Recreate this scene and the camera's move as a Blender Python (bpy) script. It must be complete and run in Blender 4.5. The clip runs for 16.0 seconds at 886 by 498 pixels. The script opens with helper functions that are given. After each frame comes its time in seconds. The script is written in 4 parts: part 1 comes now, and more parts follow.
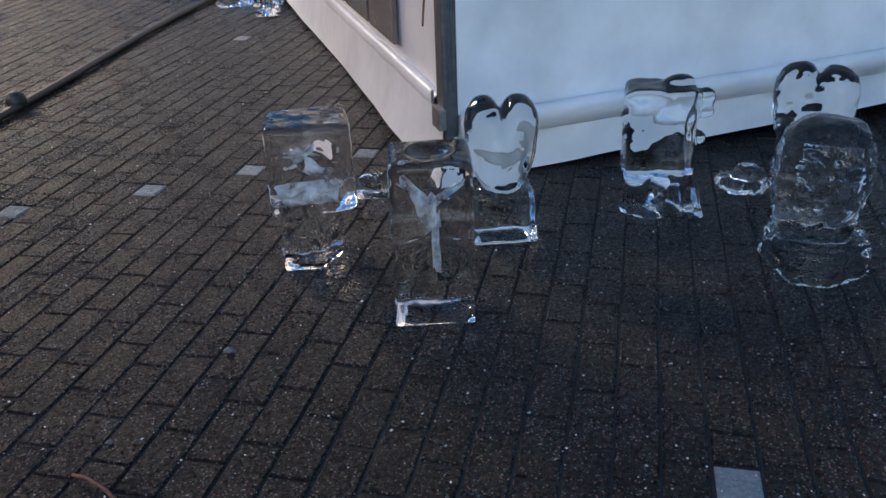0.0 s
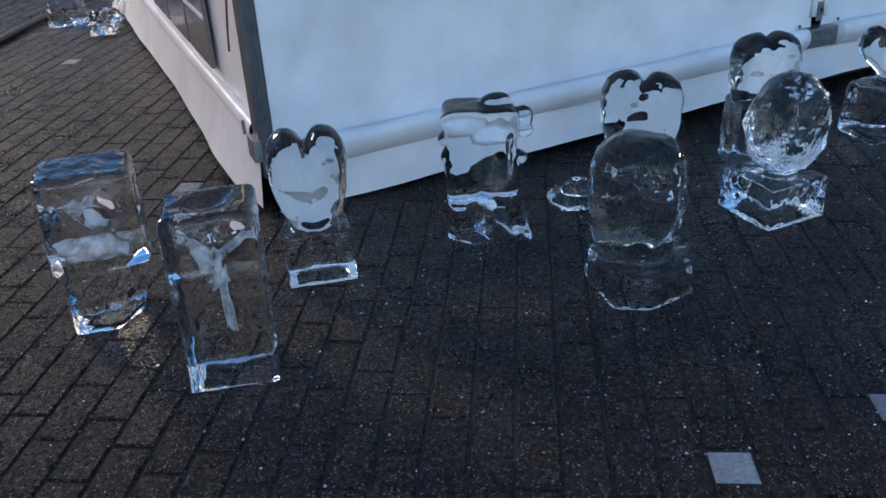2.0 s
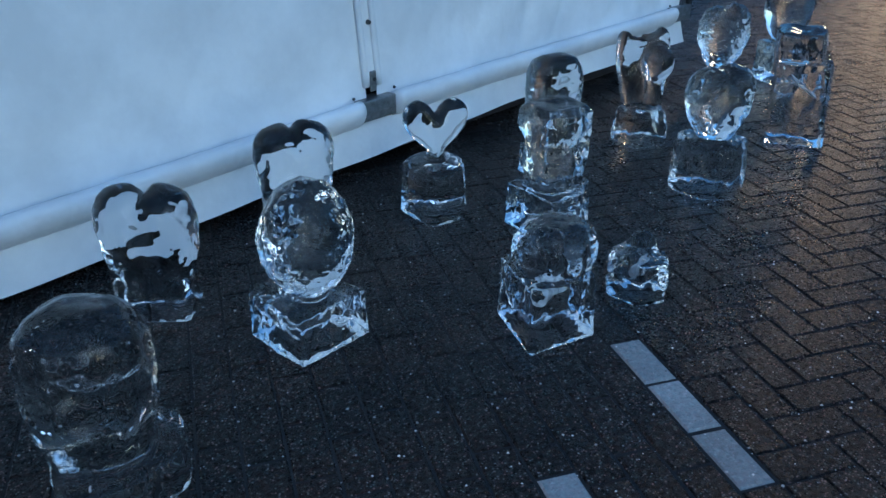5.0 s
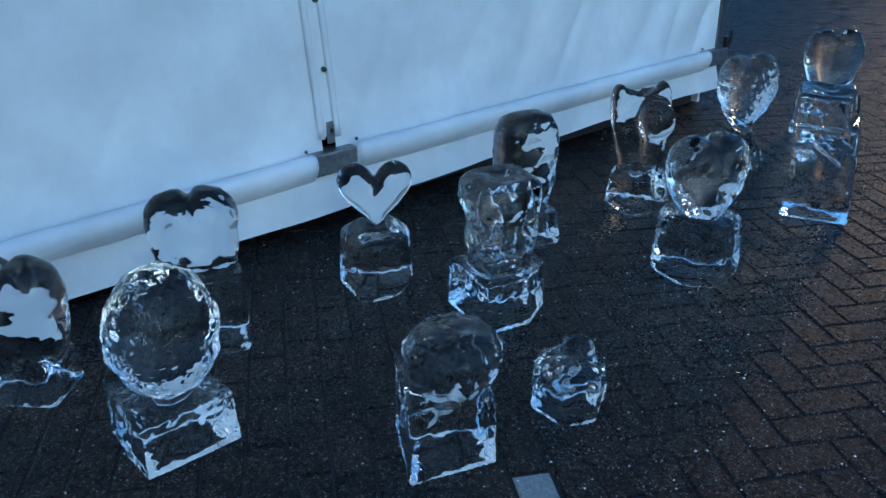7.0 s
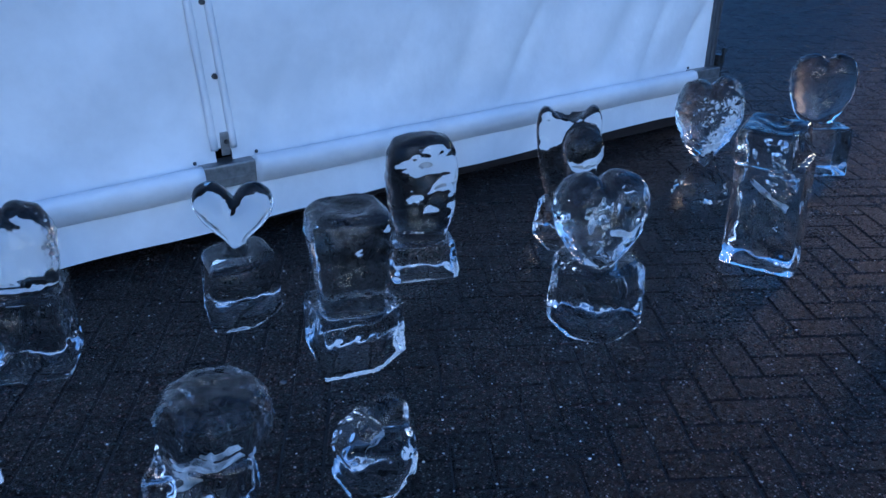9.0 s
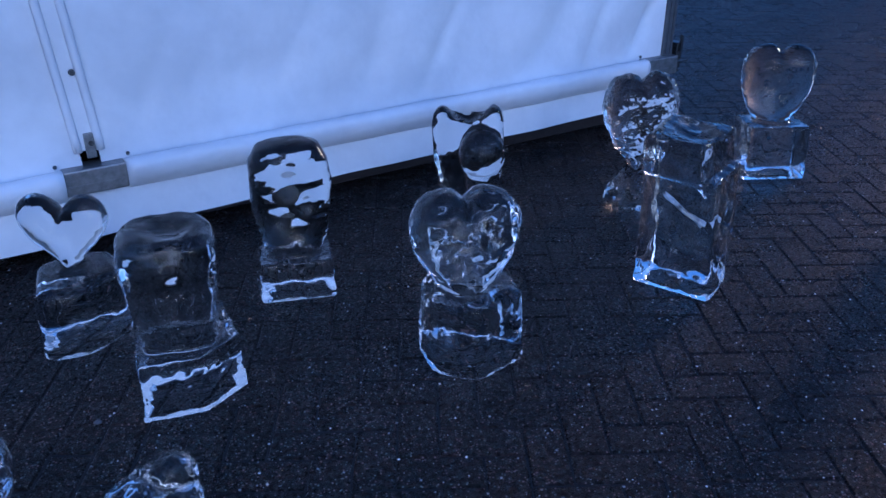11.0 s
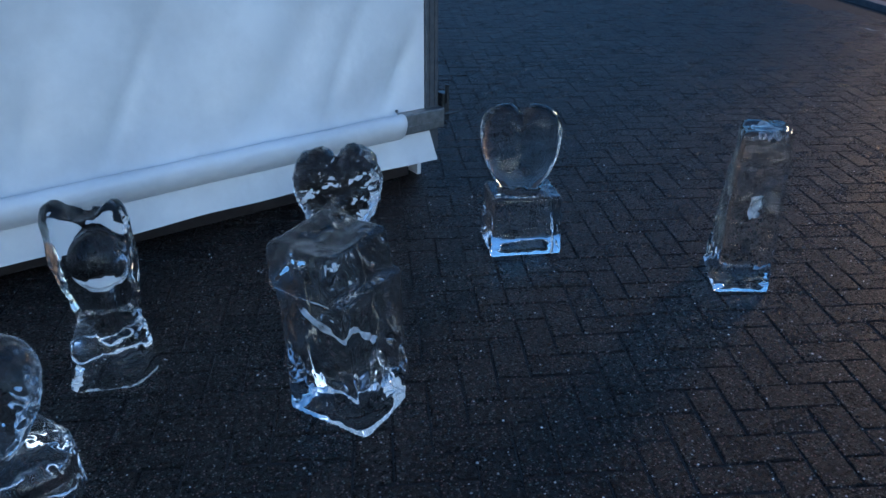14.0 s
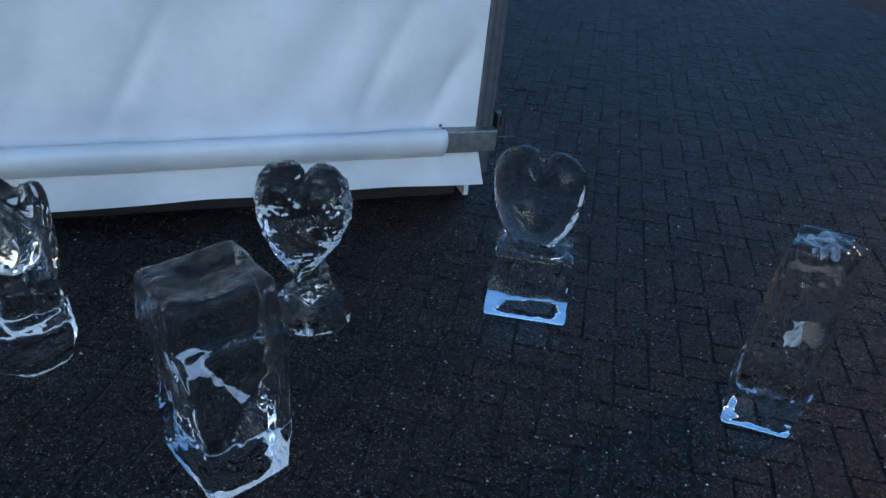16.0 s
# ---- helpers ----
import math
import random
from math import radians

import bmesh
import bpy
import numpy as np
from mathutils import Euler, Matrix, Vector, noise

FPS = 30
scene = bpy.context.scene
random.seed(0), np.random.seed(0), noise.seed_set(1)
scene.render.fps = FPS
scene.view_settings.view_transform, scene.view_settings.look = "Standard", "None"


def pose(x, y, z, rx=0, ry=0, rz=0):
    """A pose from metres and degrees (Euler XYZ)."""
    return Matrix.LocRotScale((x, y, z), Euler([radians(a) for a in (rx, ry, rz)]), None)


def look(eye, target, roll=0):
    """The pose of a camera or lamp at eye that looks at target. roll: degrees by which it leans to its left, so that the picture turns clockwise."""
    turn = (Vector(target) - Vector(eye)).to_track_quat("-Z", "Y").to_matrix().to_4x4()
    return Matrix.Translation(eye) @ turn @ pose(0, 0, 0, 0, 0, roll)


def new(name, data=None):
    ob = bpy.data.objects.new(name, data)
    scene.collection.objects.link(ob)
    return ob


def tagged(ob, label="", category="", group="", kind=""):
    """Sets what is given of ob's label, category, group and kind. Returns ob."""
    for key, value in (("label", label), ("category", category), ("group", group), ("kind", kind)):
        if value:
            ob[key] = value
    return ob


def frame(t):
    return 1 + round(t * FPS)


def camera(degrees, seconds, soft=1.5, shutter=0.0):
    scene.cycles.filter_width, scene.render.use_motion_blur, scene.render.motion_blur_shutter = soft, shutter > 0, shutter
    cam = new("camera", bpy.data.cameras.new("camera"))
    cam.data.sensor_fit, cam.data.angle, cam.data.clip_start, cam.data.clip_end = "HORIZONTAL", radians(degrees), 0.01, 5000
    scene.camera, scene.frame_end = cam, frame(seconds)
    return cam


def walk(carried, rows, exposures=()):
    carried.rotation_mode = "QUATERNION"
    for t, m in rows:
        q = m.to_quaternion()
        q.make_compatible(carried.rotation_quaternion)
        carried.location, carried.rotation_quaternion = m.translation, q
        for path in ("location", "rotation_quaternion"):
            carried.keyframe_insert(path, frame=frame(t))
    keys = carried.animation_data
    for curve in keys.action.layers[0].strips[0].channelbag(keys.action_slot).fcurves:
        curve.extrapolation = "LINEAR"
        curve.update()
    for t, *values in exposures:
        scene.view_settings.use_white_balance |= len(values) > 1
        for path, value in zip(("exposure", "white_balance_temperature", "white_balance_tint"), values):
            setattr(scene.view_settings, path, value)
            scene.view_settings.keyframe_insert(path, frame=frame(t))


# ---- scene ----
cam = camera(55.8, 16.0)
PATH = [
    (0, (-0.024, -0.031, 1.234), (0.489, 1.672, 0.318), -2.0),
    (0.5, (0.13, 0.03, 1.246), (0.652, 1.719, 0.312), -1.0),
    (1, (0.215, 0.049, 1.248), (0.78, 1.729, 0.321), -1.1),
    (1.5, (0.262, 0.063, 1.255), (0.901, 1.715, 0.327), -2.0),
    (2, (0.311, 0.062, 1.26), (1.026, 1.68, 0.328), -2.9),
    (2.5, (0.35, 0.092, 1.262), (1.22, 1.634, 0.331), -2.6),
    (3, (0.465, 0.221, 1.279), (1.569, 1.624, 0.377), -2.2),
    (3.5, (0.593, 0.279, 1.284), (1.884, 1.534, 0.413), -3.2),
    (4, (0.781, 0.25, 1.285), (2.134, 1.432, 0.408), -1.6),
    (4.2, (0.86, 0.241, 1.279), (2.213, 1.418, 0.393), -0.7),
    (6.3, (1.528, 0.284, 1.308), (2.746, 1.618, 0.449), -1.0),
    (6.5, (1.601, 0.262, 1.314), (2.807, 1.609, 0.458), -0.1),
    (7, (1.767, 0.192, 1.326), (2.937, 1.573, 0.476), -0.5),
    (7.5, (1.956, 0.192, 1.319), (3.137, 1.58, 0.495), -1.1),
    (8, (2.141, 0.177, 1.332), (3.321, 1.572, 0.519), -0.9),
    (8.5, (2.291, 0.104, 1.332), (3.376, 1.562, 0.498), -0.6),
    (9, (2.455, 0.019, 1.328), (3.48, 1.506, 0.469), 0.7),
    (9.2, (2.513, -0.01, 1.318), (3.528, 1.482, 0.456), 0.2),
    (11.3, (3.132, 0.007, 1.328), (4.046, 1.53, 0.409), 0.2),
    (11.5, (3.198, -0.012, 1.326), (4.091, 1.527, 0.411), 0.2),
    (12, (3.352, 0.011, 1.326), (4.295, 1.524, 0.42), -0.3),
    (12.5, (3.523, 0.053, 1.352), (4.645, 1.461, 0.481), 0.4),
    (13, (3.663, 0.058, 1.358), (4.833, 1.431, 0.492), 0.8),
    (13.5, (3.871, 0.016, 1.38), (4.964, 1.443, 0.504), 1.6),
    (14, (4.089, -0.021, 1.385), (5.128, 1.434, 0.49), 0.4),
    (14.5, (4.33, 0.038, 1.414), (5.415, 1.455, 0.511), 1.4),
    (15, (4.499, 0.063, 1.422), (5.554, 1.503, 0.521), 3.3),
    (15.5, (4.7, 0.047, 1.463), (5.552, 1.596, 0.528), 5.7),
    (16, (4.825, 0.057, 1.465), (5.477, 1.678, 0.491), 6.2),
]
EXPOSURES = [
    (0.0, 0.03, 5010, 2),
    (2.5, 0.08, 4670, 1),
    (3.0, 0.08, 4350, -9),
    (3.5, 0.10, 4490, -6),
    (7.0, 0.13, 4360, -8),
    (8.0, 0.10, 4060, -10),
    (8.5, 0.09, 4230, -3),
    (9.0, 0.08, 4100, 8),
    (11.5, 0.0, 4110, 20),
    (12.5, -0.06, 4190, 15),
    (13.0, 0.0, 4400, 2),
    (14.0, 0.05, 4560, 0),
    (14.5, 0.08, 4720, 0),
    (16.0, 0.10, 4890, 0),
]
walk(cam, [(t, look(eye, target, roll)) for t, eye, target, roll in PATH], EXPOSURES)

# ---- light: dusk sky, two warm street lamps out of view ----
world = bpy.data.worlds.new("dusk")
scene.world = world
world.use_nodes = True
wn = world.node_tree
sky = wn.nodes.new("ShaderNodeTexSky")
sky.sky_type, sky.sun_disc = 'NISHITA', False
sky.sun_elevation, sky.sun_rotation = radians(22), radians(200)
sky.ozone_density = 3.0
wn.links.new(sky.outputs[0], wn.nodes["Background"].inputs[0])
wn.nodes["Background"].inputs[1].default_value = 0.15

sun_data = bpy.data.lights.new("evening_sun", 'SUN')
sun_data.energy, sun_data.angle, sun_data.color = 0.12, radians(60), (1.0, 0.95, 0.9)
sun = new("evening_sun", sun_data)
sun.matrix_world = look((4, -8, 7), (3, 2, 0))


def street_light(name, at, aim, power, size, colour):
    data = bpy.data.lights.new(name, 'AREA')
    data.energy, data.size, data.color = power, size, colour
    lamp = new(name, data)
    lamp.matrix_world = look(at, aim)
    return lamp


street_light("street_lamp_light", (-3.6, 13.0, 4.6), (-1.4, 6.2, 0), 720, 2.2, (1.0, 0.64, 0.34))
street_light("street_lamp_light_west", (-8.5, 5.5, 4.5), (0.8, 4.5, 0.3), 320, 1.2, (1.0, 0.54, 0.29))
street_light("street_lamp_light_far", (16.0, 4.3, 2.5), (9.5, 2.0, 0), 135, 1.2, (1.0, 0.52, 0.22))


# ---- materials ----
def material(name):
    m = bpy.data.materials.new(name)
    m.use_nodes = True
    nt = m.node_tree
    return m, nt, nt.nodes["Principled BSDF"]


def node(nt, kind, **values):
    n = nt.nodes.new(kind)
    for key, value in values.items():
        n.inputs[key.replace("_", " ")].default_value = value
    return n


def noise_tex(nt, scale, detail=4.0, rough=0.6, coords="Object"):
    tc = nt.nodes.new("ShaderNodeTexCoord")
    n = node(nt, "ShaderNodeTexNoise", Scale=scale, Detail=detail, Roughness=rough)
    nt.links.new(tc.outputs[coords], n.inputs["Vector"])
    return n.outputs[0]


def world_noise(nt, scale, detail=4.0, rough=0.6):
    g = nt.nodes.new("ShaderNodeNewGeometry")
    n = node(nt, "ShaderNodeTexNoise", Scale=scale, Detail=detail, Roughness=rough)
    nt.links.new(g.outputs["Position"], n.inputs["Vector"])
    return n.outputs[0]


def ramp(nt, source, stops):
    r = nt.nodes.new("ShaderNodeValToRGB")
    el = r.color_ramp.elements
    while len(el) < len(stops):
        el.new(0.5)
    for e, (p, c) in zip(el, stops):
        e.position, e.color = p, (c if len(c) == 4 else (*c, 1))
    nt.links.new(source, r.inputs[0])
    return r.outputs[0]


def grey(v):
    return (v, v, v)


def mix(nt, a, b, factor, how='MIX'):
    m = nt.nodes.new("ShaderNodeMix")
    m.data_type, m.blend_type = 'RGBA', how
    for sock, value in ((m.inputs[0], factor), (m.inputs[6], a), (m.inputs[7], b)):
        if isinstance(value, (int, float)):
            sock.default_value = value
        elif isinstance(value, tuple):
            sock.default_value = (*value, 1)
        else:
            nt.links.new(value, sock)
    return m.outputs[2]


def bump(nt, bsdf, height, strength, distance):
    b = node(nt, "ShaderNodeBump", Strength=strength, Distance=distance)
    nt.links.new(height, b.inputs["Height"])
    nt.links.new(b.outputs[0], bsdf.inputs["Normal"])
    return b


def paver_material(name, dark, light, island, grain_mix=1.0):
    m, nt, p = material(name)
    if island:
        rnd = nt.nodes.new("ShaderNodeNewGeometry").outputs["Random Per Island"]
    else:
        rnd = nt.nodes.new("ShaderNodeObjectInfo").outputs["Random"]
    base = ramp(nt, rnd, [(0.0, dark), (0.55, tuple((a + b) / 2 for a, b in zip(dark, light))), (1.0, light)])
    grain = world_noise(nt, 75, 4, 0.7)
    base = mix(nt, base, ramp(nt, grain, [(0.32, grey(0.25)), (0.46, grey(0.6)), (0.56, grey(1.3)), (0.68, grey(3.6))]), grain_mix, 'MULTIPLY')
    # pale chips in the concrete, brightened so they also paint wet sparkle
    chips = nt.nodes.new("ShaderNodeTexVoronoi")
    chips.inputs["Scale"].default_value = 130
    nt.links.new(nt.nodes.new("ShaderNodeNewGeometry").outputs["Position"], chips.inputs["Vector"])
    chip_glint = mix(nt, ramp(nt, chips.outputs["Distance"], [(0.20, grey(1)), (0.38, grey(0))]), ramp(nt, chips.outputs["Color"], [(0.52, grey(0)), (0.62, grey(1))]), 1.0, 'MULTIPLY')
    base = mix(nt, base, (0.27, 0.26, 0.245), mix(nt, chip_glint, (0.75, 0.75, 0.75), 1.0, 'MULTIPLY'))
    tint = nt.nodes.new("ShaderNodeTexNoise")
    tint.inputs["Scale"].default_value = 60
    nt.links.new(nt.nodes.new("ShaderNodeNewGeometry").outputs["Position"], tint.inputs["Vector"])
    base = mix(nt, base, mix(nt, (1.5, 0.90, 0.80), (0.82, 1.05, 0.98), ramp(nt, tint.outputs[0], [(0.4, grey(0)), (0.6, grey(1))])), 0.75 * grain_mix, 'MULTIPLY')
    stain = world_noise(nt, 2.3, 5, 0.6)
    base = mix(nt, base, ramp(nt, stain, [(0.3, grey(0.75)), (0.7, grey(1.25))]), 1.0, 'MULTIPLY')
    nt.links.new(base, p.inputs["Base Color"])
    wet = world_noise(nt, 5.0, 5, 0.65)
    film = mix(nt, ramp(nt, wet, [(0.3, grey(0.19)), (0.7, grey(0.36))]), ramp(nt, world_noise(nt, 85, 3, 0.6), [(0.36, grey(0.8)), (0.64, grey(1.4))]), 1.0, 'MULTIPLY')
    nt.links.new(film, p.inputs["Roughness"])
    nt.links.new(ramp(nt, world_noise(nt, 62, 3, 0.65), [(0.38, grey(0.08)), (0.64, grey(0.32))]), p.inputs["Specular IOR Level"])
    bump(nt, p, world_noise(nt, 90, 5, 0.75), 1.0, 0.0085)
    return m


PAVER = paver_material("wet_concrete_paver", (0.0092, 0.0089, 0.0083), (0.0152, 0.0141, 0.0128), False)
PAVER_FAR = paver_material("wet_concrete_paver_joined", (0.0092, 0.0089, 0.0083), (0.0152, 0.0141, 0.0128), True)
PAVER_WHITE = paver_material("white_marking_paver", (0.27, 0.30, 0.31), (0.34, 0.375, 0.39), False, 0.15)

JOINT, nt, p = material("sandy_joint_bed")
nt.links.new(ramp(nt, world_noise(nt, 60, 5, 0.7), [(0.3, (0.010, 0.010, 0.010)), (0.7, (0.030, 0.028, 0.026))]), p.inputs["Base Color"])
p.inputs["Roughness"].default_value = 0.85
bump(nt, p, world_noise(nt, 220, 3), 0.7, 0.003)

# grit colour, raised towards white to paint sparkle on the wet paving
GRIT_GLINT, nt, p = material("pale_grit_and_glints")
nt.links.new(ramp(nt, nt.nodes.new("ShaderNodeNewGeometry").outputs["Random Per Island"], [(0.0, grey(0.15)), (0.6, grey(0.4)), (1.0, (0.9, 0.88, 0.86))]), p.inputs["Base Color"])
p.inputs["Roughness"].default_value = 0.35

PVC, nt, p = material("white_pvc_fabric")
dirt = ramp(nt, world_noise(nt, 3.0, 6, 0.6), [(0.35, (0.66, 0.67, 0.68)), (0.6, (0.78, 0.79, 0.80))])
nt.links.new(dirt, p.inputs["Base Color"])
p.inputs["Roughness"].default_value = 0.33
p.inputs["Specular IOR Level"].default_value = 0.4
bump(nt, p, world_noise(nt, 7.0, 3, 0.5), 0.38, 0.02)

ALU, nt, p = material("dull_aluminium")
p.inputs["Metallic"].default_value = 0.85
nt.links.new(ramp(nt, world_noise(nt, 40, 4), [(0.3, grey(0.20)), (0.7, grey(0.34))]), p.inputs["Base Color"])
p.inputs["Roughness"].default_value = 0.45

POST, nt, p = material("dark_anodised_profile")
p.inputs["Metallic"].default_value = 0.4
nt.links.new(ramp(nt, world_noise(nt, 30, 4), [(0.3, (0.07, 0.075, 0.085)), (0.7, (0.12, 0.125, 0.135))]), p.inputs["Base Color"])
p.inputs["Roughness"].default_value = 0.5

STEEL, nt, p = material("dark_steel")
p.inputs["Metallic"].default_value = 0.9
nt.links.new(ramp(nt, world_noise(nt, 90, 4), [(0.3, grey(0.06)), (0.7, grey(0.15))]), p.inputs["Base Color"])
p.inputs["Roughness"].default_value = 0.4

WINDOW, nt, p = material("dim_window_film")
nt.links.new(ramp(nt, world_noise(nt, 5, 4), [(0.3, (0.10, 0.09, 0.09)), (0.7, (0.17, 0.15, 0.14))]), p.inputs["Base Color"])
p.inputs["Roughness"].default_value = 0.15

# deck colour with the shade of the gap under the tent painted in
DECK, nt, p = material("shade_dark_deck")
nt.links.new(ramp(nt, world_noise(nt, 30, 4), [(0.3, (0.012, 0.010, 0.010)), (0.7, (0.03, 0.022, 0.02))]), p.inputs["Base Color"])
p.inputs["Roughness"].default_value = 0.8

RUBBER, nt, p = material("black_rubber")
nt.links.new(ramp(nt, world_noise(nt, 50, 4), [(0.3, grey(0.012)), (0.7, grey(0.03))]), p.inputs["Base Color"])
p.inputs["Roughness"].default_value = 0.5

TWIG, nt, p = material("reddish_twig")
nt.links.new(ramp(nt, world_noise(nt, 80, 4), [(0.3, (0.09, 0.035, 0.025)), (0.7, (0.2, 0.09, 0.06))]), p.inputs["Base Color"])
p.inputs["Roughness"].default_value = 0.7

ICE, nt, p = material("clear_wet_ice")
p.inputs["Base Color"].default_value = (0.97, 0.985, 1.0, 1)
p.inputs["IOR"].default_value = 1.31
p.inputs["Transmission Weight"].default_value = 1.0
p.inputs["Roughness"].default_value = 0.015
bump(nt, p, noise_tex(nt, 28, 2, 0.45), 0.06, 0.01)

FROST_GLEAM, nt, p = material("milky_ice_and_gleam")
p.inputs["Base Color"].default_value = (0.82, 0.86, 0.9, 1)
p.inputs["Roughness"].default_value = 0.6
cloud = ramp(nt, noise_tex(nt, 15, 4, 0.55), [(0.36, grey(0.0)), (0.62, grey(0.85))])
nt.links.new(cloud, p.inputs["Alpha"])


# ---- building helpers ----
def finish(bm, name, mat, smooth=False):
    me = bpy.data.meshes.new(name)
    bmesh.ops.recalc_face_normals(bm, faces=bm.faces)
    bm.to_mesh(me)
    bm.free()
    me.materials.append(mat)
    if smooth:
        me.shade_smooth()
    return me


def part(name, bm, mat, parent, label="", smooth=False):
    ob = new(name, finish(bm, name, mat, smooth))
    ob.parent = parent
    return tagged(ob, label)


def holder(name, m=Matrix()):
    ob = new(name)
    ob.matrix_world = m
    ob.empty_display_size = 0.1
    return ob


def box(bm, lo, hi, bevel=0.0, segments=2):
    lo, hi = Vector(lo), Vector(hi)
    made = bmesh.ops.create_cube(bm, size=1.0, matrix=Matrix.LocRotScale((lo + hi) / 2, None, hi - lo))
    if bevel:
        edges = list({e for v in made["verts"] for e in v.link_edges})
        bmesh.ops.bevel(bm, geom=edges, offset=bevel, segments=segments, affect='EDGES', profile=0.6)


def tube(bm, points, radius, sides=10, closed_ends=True):
    rings = []
    pts = [Vector(q) for q in points]
    for i, q in enumerate(pts):
        way = (pts[min(i + 1, len(pts) - 1)] - pts[max(i - 1, 0)]).normalized()
        side = way.cross(Vector((0, 0, 1)))
        if side.length < 0.01:
            side = Vector((1, 0, 0))
        side.normalize()
        up = side.cross(way)
        rings.append([bm.verts.new(q + radius * (math.cos(a) * side + math.sin(a) * up)) for a in (2 * math.pi * k / sides for k in range(sides))])
    for r0, r1 in zip(rings, rings[1:]):
        for k in range(sides):
            bm.faces.new((r0[k], r0[(k + 1) % sides], r1[(k + 1) % sides], r1[k]))
    if closed_ends:
        bm.faces.new(rings[0])
        bm.faces.new(rings[-1][::-1])


# ---- ground and paving axes ----
TURN = radians(30)                       # the courses run 30 degrees off the tent's side
U = Vector((math.sin(TURN), math.cos(TURN), 0))   # along the courses
V = Vector((math.cos(TURN), -math.sin(TURN), 0))  # across them
LONG, WIDE = 0.2080, 0.1025
LINE_V, LINE_U = 1.862, 2.560            # the white line's edge and its upper end
HOSE_A, HOSE_B = Vector((-0.86, 4.49, 0)), Vector((0.18, 6.842, 0))
HOSE_WAY = (HOSE_B - HOSE_A).normalized()

bm = bmesh.new()
bmesh.ops.create_grid(bm, x_segments=8, y_segments=8, size=400)
ground = new("ground", finish(bm, "ground", JOINT))
ground.location.z = -0.0056
tagged(ground, "dark sandy bed under the wet street paving", "ground", kind="structure")

pavement = holder("pavement")
tagged(pavement, "wet dark grey concrete block paving with recessed joints", "pavement", kind="structure")


def paver_mesh(name, length, width, mat, chamfer=0.005, depth=0.05):
    l, w = length / 2, width / 2
    rings = [(l, w, -depth), (l, w, -chamfer), (l - chamfer, w - chamfer, 0)]
    verts = [(sx * a, sy * b, z) for a, b, z in rings for sx, sy in ((-1, -1), (1, -1), (1, 1), (-1, 1))]
    faces = [(4 * r + k, 4 * r + (k + 1) % 4, 4 * r + 4 + (k + 1) % 4, 4 * r + 4 + k) for r in range(2) for k in range(4)] + [(8, 9, 10, 11)]
    me = bpy.data.meshes.new(name)
    me.from_pydata(verts, [], faces)
    me.materials.append(mat)
    return me


def tent_covers(c):
    return 1.0 < c.x < 6.0 and c.y > 3.15


def left_of_hose(c):
    return (c - HOSE_A).cross(HOSE_WAY).z < -0.02


# whole and half white bricks: centre in courses (u, v), halves flagged
pavers = []          # centre, angle of the long side, length, kind
white_at = [Vector((0.94, 1.03, 0)), Vector((1.40, 1.045, 0)), Vector((1.855, 1.028, 0)), Vector((2.322, 1.036, 0)), Vector((-0.262, 3.162, 0)), Vector((-0.697, 3.115, 0)),
            Vector((0.179, 3.197, 0)), Vector((0.649, 3.211, 0)), Vector((0.362, 5.6, 0))]
long_angle = math.atan2(U.y, U.x)
phase = {round((w.dot(V) - LINE_V + WIDE / 2) / WIDE): w.dot(U) + LONG / 4 for w in white_at}
for col in range(-75, 72):
    v = LINE_V - WIDE / 2 + col * WIDE if col <= 0 else None
    if v is None:
        continue
    for row in range(-60, 70):
        u = phase.get(col, LINE_U + (0.5 * (col % 2) + 0.08 * math.sin(col * 2.1)) * LONG) + row * LONG
        c = u * U + v * V
        if not (-4.2 < c.x < 6.0 and -1.6 < c.y < 9.6) or tent_covers(c) or left_of_hose(c):
            continue
        near = [w for w in white_at if abs((w - c).dot(U)) <= LONG / 2 and abs((w - c).dot(V)) <= WIDE / 2 + 0.001]
        if near:
            side = 1 if (near[0] - c).dot(U) > 0 else -1
            pavers.append((c + side * LONG / 4 * U, long_angle, LONG / 2, "white_half"))
            pavers.append((c - side * LONG / 4 * U, long_angle, LONG / 2, "half"))
        else:
            pavers.append((c, long_angle, LONG, "whole"))
# the column with the white line
for row in range(-20, 40):
    c = (LINE_U - (row + 0.5) * LONG) * U + (LINE_V + WIDE / 2) * V
    if -1.6 < c.y < 9.6 and not tent_covers(c):
        pavers.append((c, long_angle, LONG, "white" if 0 <= row < 3 else "whole"))
# herringbone beyond the line
cell = 0.1015
for i in range(-60, 130):
    for k in range(-50, 60):
        for cu, cv, across in ((i + 4 * k + 1.0, i + 0.5, False), (i + 4 * k + 2.5, float(i), True)):
            c = cu * cell * U + (LINE_V + WIDE + 0.001 + cv * cell) * V
            past = c.dot(V) - LINE_V - WIDE
            if across and -0.02 < past < 0.045 and 2.0 < c.x < 11.2 and -1.6 < c.y < 8.5 and not tent_covers(c):
                pavers.append((c + (cell / 2 + 0.001) * V, long_angle, cell * 0.98, "half"))
            if past < 0.045 or not (2.0 < c.x < 11.2 and -1.6 < c.y < 8.5) or tent_covers(c):
                continue
            pavers.append((c, long_angle + (math.pi / 2 if across else 0), 2 * cell, "whole"))
for n in range(6):
    pavers.append((Vector((10.72, 3.42, 0)) - n * LONG * Vector((0.4226, 0.9063, 0)), radians(65), LONG, "white"))
